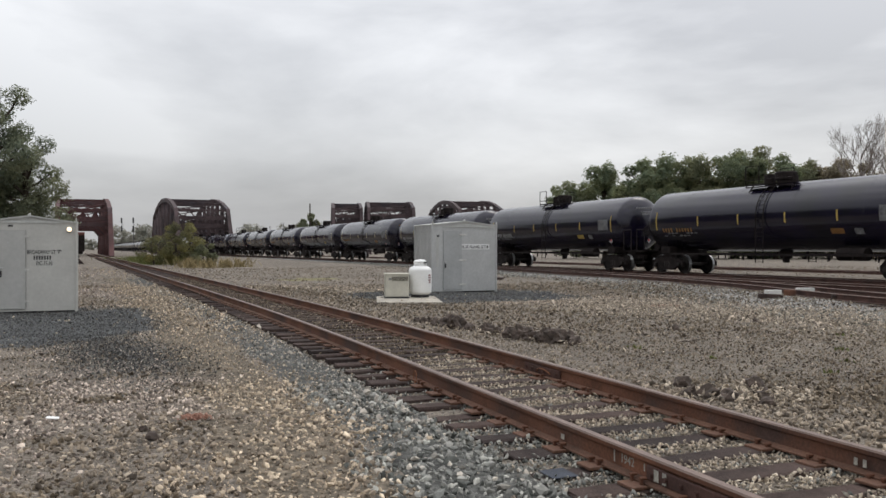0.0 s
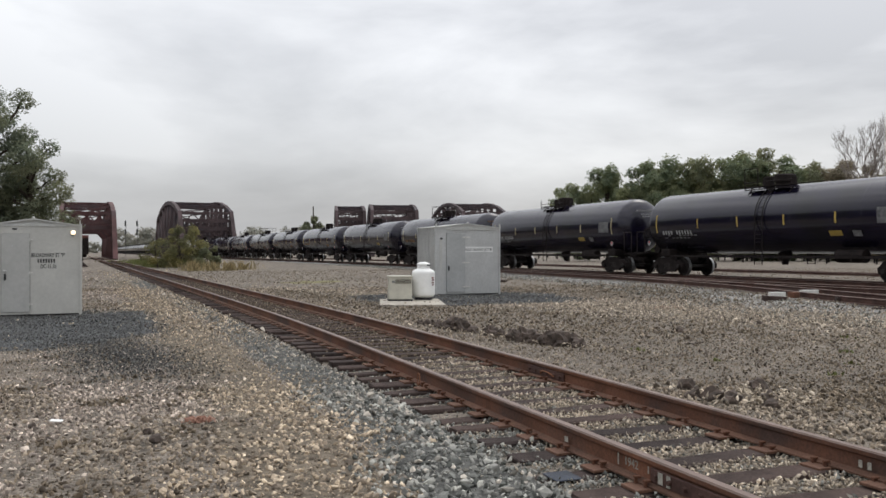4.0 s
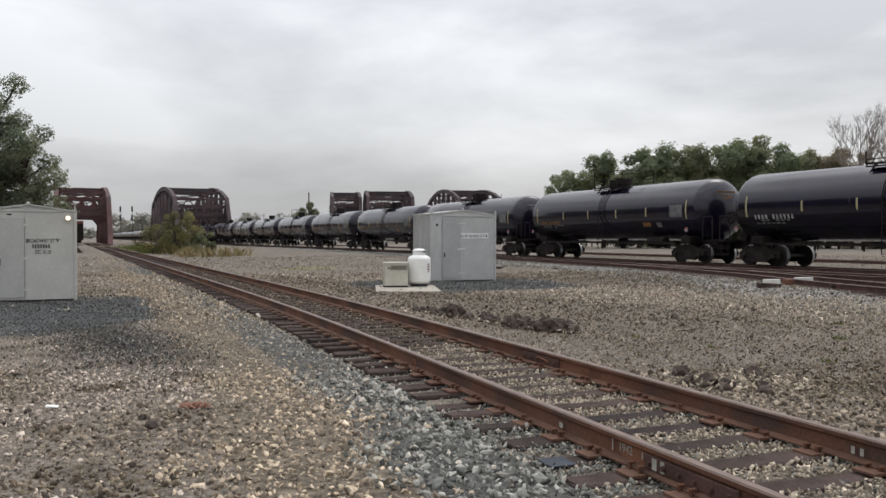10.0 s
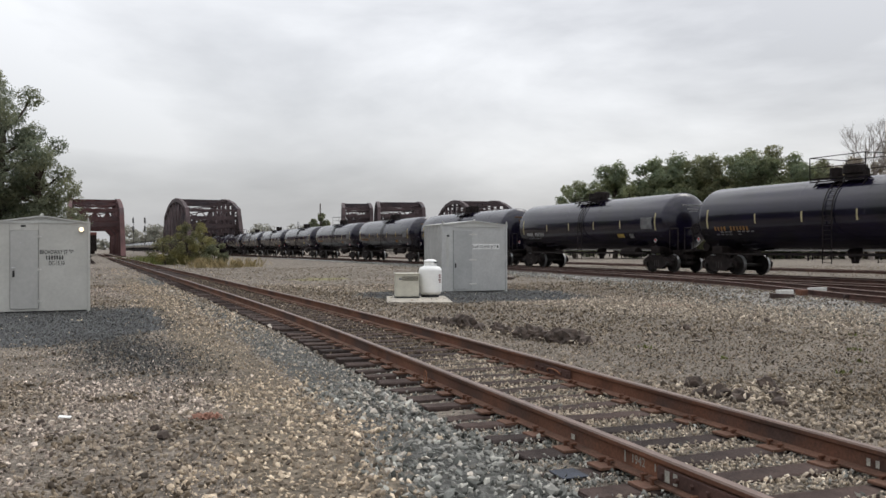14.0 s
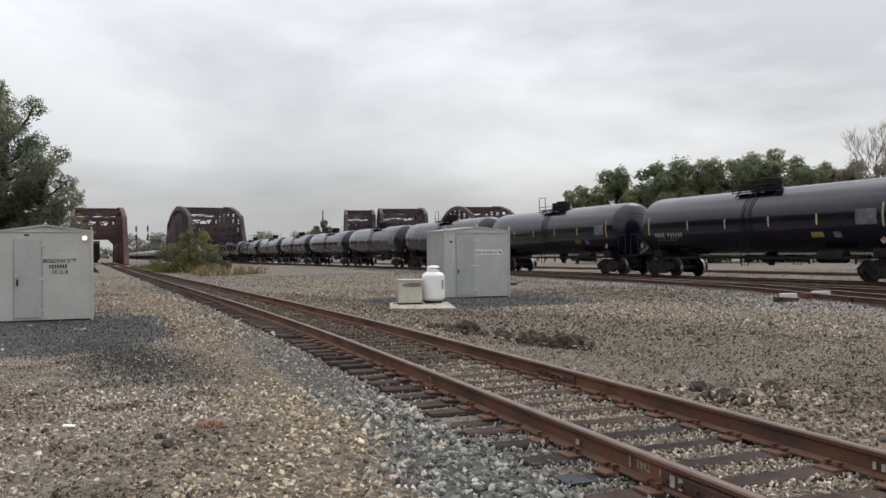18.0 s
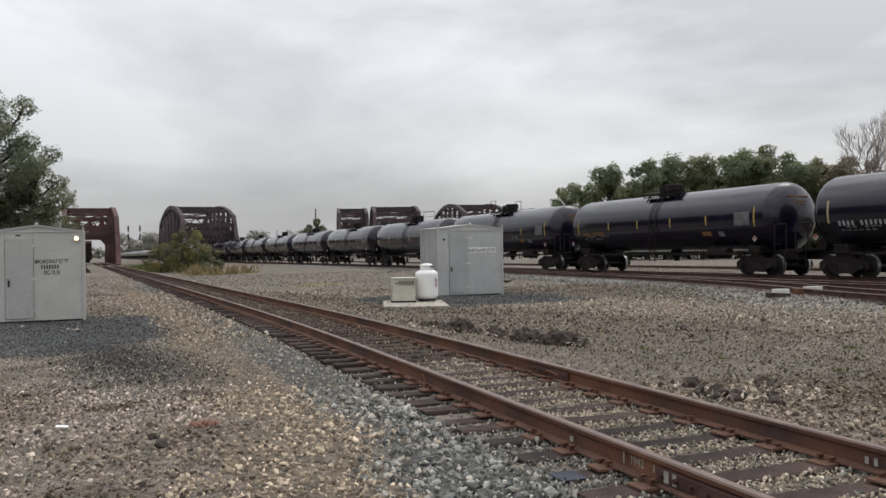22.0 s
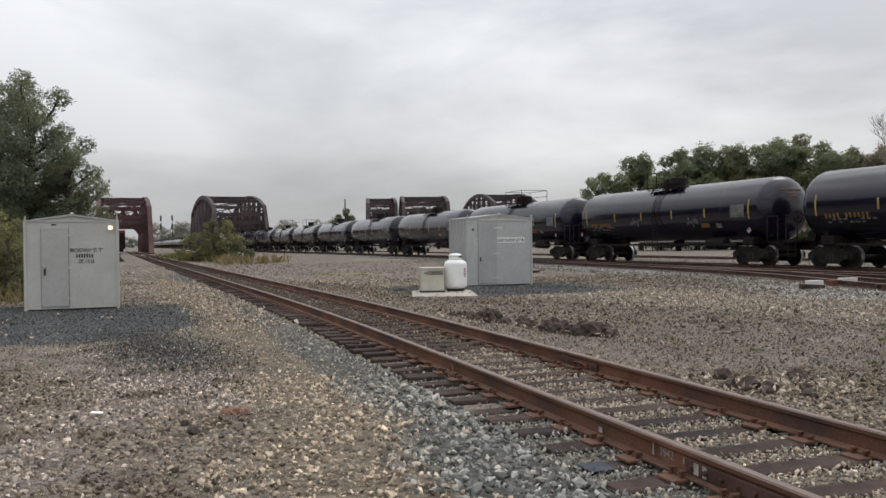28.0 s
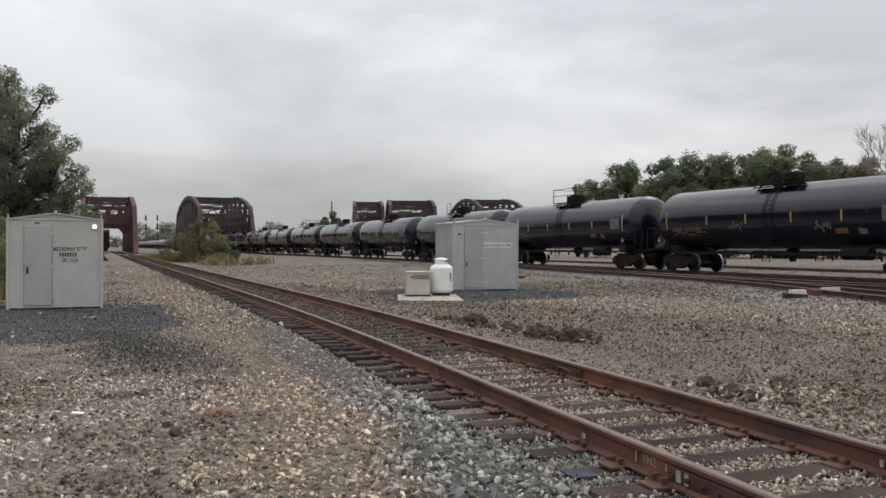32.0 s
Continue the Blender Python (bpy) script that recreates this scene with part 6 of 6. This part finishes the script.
    stones("slate_gravel", "dark slate gravel spilled over the yard", x, y, ground_z(x, y) + 0.012, rng.uniform(0.011, 0.026, n), M["stone_dark"], 17, 0)
    # ballast along the far tracks
    n = 15000
    y = rng.uniform(8, 90, n)
    x = SLOPE * y + TRAIN_C + np.where(rng.uniform(0, 1, n) < 0.75, (siding_off(y) - rng.uniform(1.5, 4.6, n)) / RUN.y, rng.uniform(2.0, 4.5, n))
    stones("ballast", "grey ballast along the far tracks", x, y, ground_z(x, y), rng.uniform(0.03, 0.055, n), M["stone_blue"], 13, 0)


scatter()

# ---- rail joints, paint and litter by the near track ----


def rail_spot(y, side):
    a = radians(near_heading(y))
    return pose(near_x(y) + side * 0.755 * math.cos(a), y + side * 0.755 * math.sin(a), 0, 0, 0, near_heading(y))


for y, side in ((9.8, 1), (5.35, -1)):
    for face in (-1, 1):
        bm = B()
        box(bm, (0, 0, 0), (0.022, 0.9, 0.095), bevel=0.006)
        for k in range(6):
            rod(bm, (0, -0.38 + k * 0.152, 0), (face * 0.035, -0.38 + k * 0.152, 0), 0.018, seg=6)
        jb = part("joint_bar", bm, M["rust_dark"], near_track, "bolted rusty joint bar")
        jb.matrix_local = rail_spot(y, side) @ pose(face * 0.024, 0, NEAR_RAIL - 0.105)
bm = B()
last = None
for k in range(13):
    a = math.pi * k / 12
    p = Vector((-0.06 - 0.03 * math.sin(a), 0.16 * math.cos(a), 0.03 + 0.05 * math.sin(a)))
    if last is not None:
        rod(bm, last, p, 0.008, seg=5)
    last = p
wire = part("bond_wire", bm, M["rust_bright"], near_track, "loop of orange bond wire")
wire.matrix_local = rail_spot(9.7, 1) @ pose(0, 0, NEAR_RAIL - 0.15)
bm = B()
last = None
for k in range(17):
    a = 2 * math.pi * k / 16
    p = Vector((-0.03, 0.045 * math.cos(a), 0.07 * math.sin(a)))
    if last is not None:
        rod(bm, last, p, 0.006, seg=5)
    last = p
ring = part("wire_ring", bm, M["rust_bright"], near_track, "loop of orange wire on the rail web")
ring.matrix_local = rail_spot(9.95, -1) @ pose(-0.045, 0, NEAR_RAIL - 0.12)
web = rail_spot(6.0, -1) @ pose(-0.0145, 0, NEAR_RAIL - 0.118, 90, 0, -90)
lettering("chalk_number", "1942", 0.085, web, M["chalk"], near_track, label="chalked number on the rail")
bm = B()
for k, (dy, h) in enumerate(((0.16, 0.09), (-0.20, 0.05), (-0.24, 0.05))):
    box(bm, (-0.0145, dy, NEAR_RAIL - 0.09), (0.003, 0.012, h))
ck = part("chalk_stroke", bm, M["chalk"], near_track)
ck["kind"] = "stuff"
ck.matrix_local = rail_spot(6.0, -1)
for y, side, w in ((5.66, -1, 0.05), (5.58, -1, 0.04), (6.8, -1, 0.05), (5.43, 1, 0.03), (5.50, 1, 0.03)):
    bm = B()
    box(bm, (0, 0, 0), (0.003, w, 0.04 if y > 6.5 else 0.075 if side < 0 else 0.05))
    dab = part("paint_dab", bm, M["chalk"], near_track, "dab of pale paint on the rail")
    dab.matrix_local = rail_spot(y, side) @ pose(-0.038, 0, NEAR_RAIL - 0.105)
bm = B()
box(bm, (0, 0, 0), (0.2, 0.225, 0.008), bevel=0.003)
bt = part("tie_end_paint", bm, M["blue_tie"], near_track, "blue-painted tie end")
bt.matrix_local = rail_spot(6.22, -1) @ pose(-0.42, 0, NEAR_RAIL - 0.200)


def twig(x, y, length, turn, r=0.012):
    rng = random.Random(int(x * 100 + y * 10))
    bm = B()
    branch(bm, (-length / 2, 0, 0), (length / 2, 0, 0.02), r, r * 0.5, rng, 0.2, 5)
    branch(bm, (0.05, 0, 0.0), (length * 0.3, length * 0.2, 0.04), r * 0.6, r * 0.3, rng, 0.2, 3)
    ob = part("twig", bm, M["bark"])
    ob.matrix_world = pose(x, y, gz(x, y) + 0.025, 0, 0, turn)
    return tagged(ob, "dry dark twig on the gravel", "twig", "twigs by the track")


for x, y, ln, tn in ((-4.7, 19.9, 0.7, 10), (-4.0, 21.5, 0.55, -20), (-2.0, 24.3, 0.6, -15), (-1.75, 23.9, 0.5, 20), (-3.5, 34, 0.5, 5), (4.2, 14.2, 0.35, 15), (-1.9, 26.1, 0.7, 4)):
    twig(x, y, ln, tn)
mk = np.random.default_rng(5)
ox, oy = -2.27 + mk.normal(0, 0.08, 60), 7.76 + mk.normal(0, 0.06, 60)
stones("painted_stones", "gravel stones sprayed with orange paint", ox, oy, ground_z(ox, oy) + 0.012, mk.uniform(0.02, 0.04, 60), M["orange_mark"], 21)
bx, by = mk.uniform(-0.55, 0.6, 420), np.sqrt(mk.uniform(5.5 ** 2, 34 ** 2, 420))
bx = bx * by
far_off = np.abs((bx - near_x_array(by)) * 0.92) > 2.4
bx, by = bx[far_off], by[far_off]
stones("dirt_bits", "small dark lumps of earth on the gravel", bx, by, ground_z(bx, by) + 0.012, mk.uniform(0.018, 0.05, len(bx)), M["earth"], 24, 1)
rx = np.concatenate([mk.normal(1.3, 0.75, 420), mk.normal(3.3, 0.38, 420)])
ry = np.concatenate([16.9 - 1.35 * rx[:420] + mk.normal(0, 0.3, 420), mk.normal(9.0, 0.32, 420)])
stones("rubble", "loose pale rubble around the clods", rx, ry, ground_z(rx, ry) + mk.uniform(0.005, 0.06, 840), mk.uniform(0.026, 0.06, 840), M["stone_crib"], 22, 1)
ox, oy = 6.06 + mk.normal(0, 0.3, 70), 23.0 + mk.normal(0, 0.3, 70)
stones("painted_stones", "gravel stones sprayed with orange paint", ox, oy, ground_z(ox, oy) + 0.012, mk.uniform(0.02, 0.04, 70), M["orange_mark"], 23, 1)


def old_tie(x, y, turn, ln):
    bm = B()
    box(bm, (0, 0, 0), (ln, 0.22, 0.15), bevel=0.015)
    ob = part("discarded_tie", bm, M["tie"])
    ob.matrix_world = pose(x, y, gz(x, y) + 0.06, 2, 3, turn)
    return tagged(ob, "old dark wooden tie lying beside the siding", "railway tie", "discarded ties")


old_tie(9.75, 24.9, 8, 0.7)
old_tie(11.6, 23.7, -12, 1.1)
old_tie(2.4, 40.6, RUN_TURN - 60, 1.2)

# ---- what moves ----


def travelled(t):
    """Metres the slowing train has run since the start."""
    return CAR * (0.2526 * t - 0.001415 * t * t - 4.513e-5 * t ** 3 + 7.508e-7 * t ** 4)


def motions():
    times = [float(t) for t in range(0, 33)]
    for car, along in TRAIN:
        walk(car, [(t, rail_place(along - travelled(t))) for t in times])
    # the wheels of the cars that pass close by
    for car, along in TRAIN[:11]:
        for truck in car.children:
            if not truck.name.startswith("truck"):
                continue
            for wheel in truck.children:
                if wheel.name.startswith("wheelset"):
                    y = wheel.matrix_local.translation.y
                    rows, turn, last, t = [], 0.0, 0.0, 0.0
                    while t <= 32.0:
                        s = math.degrees(travelled(t) / 0.46)
                        if not rows or s - last > 76:
                            rows.append((t, pose(0, y, 0.46, -s % 360, 0, 0)))
                            last = s
                        t += 1 / 30
                    rows.append((32.0, pose(0, y, 0.46, -math.degrees(travelled(32.0) / 0.46) % 360, 0, 0)))
                    walk(wheel, rows)


motions()
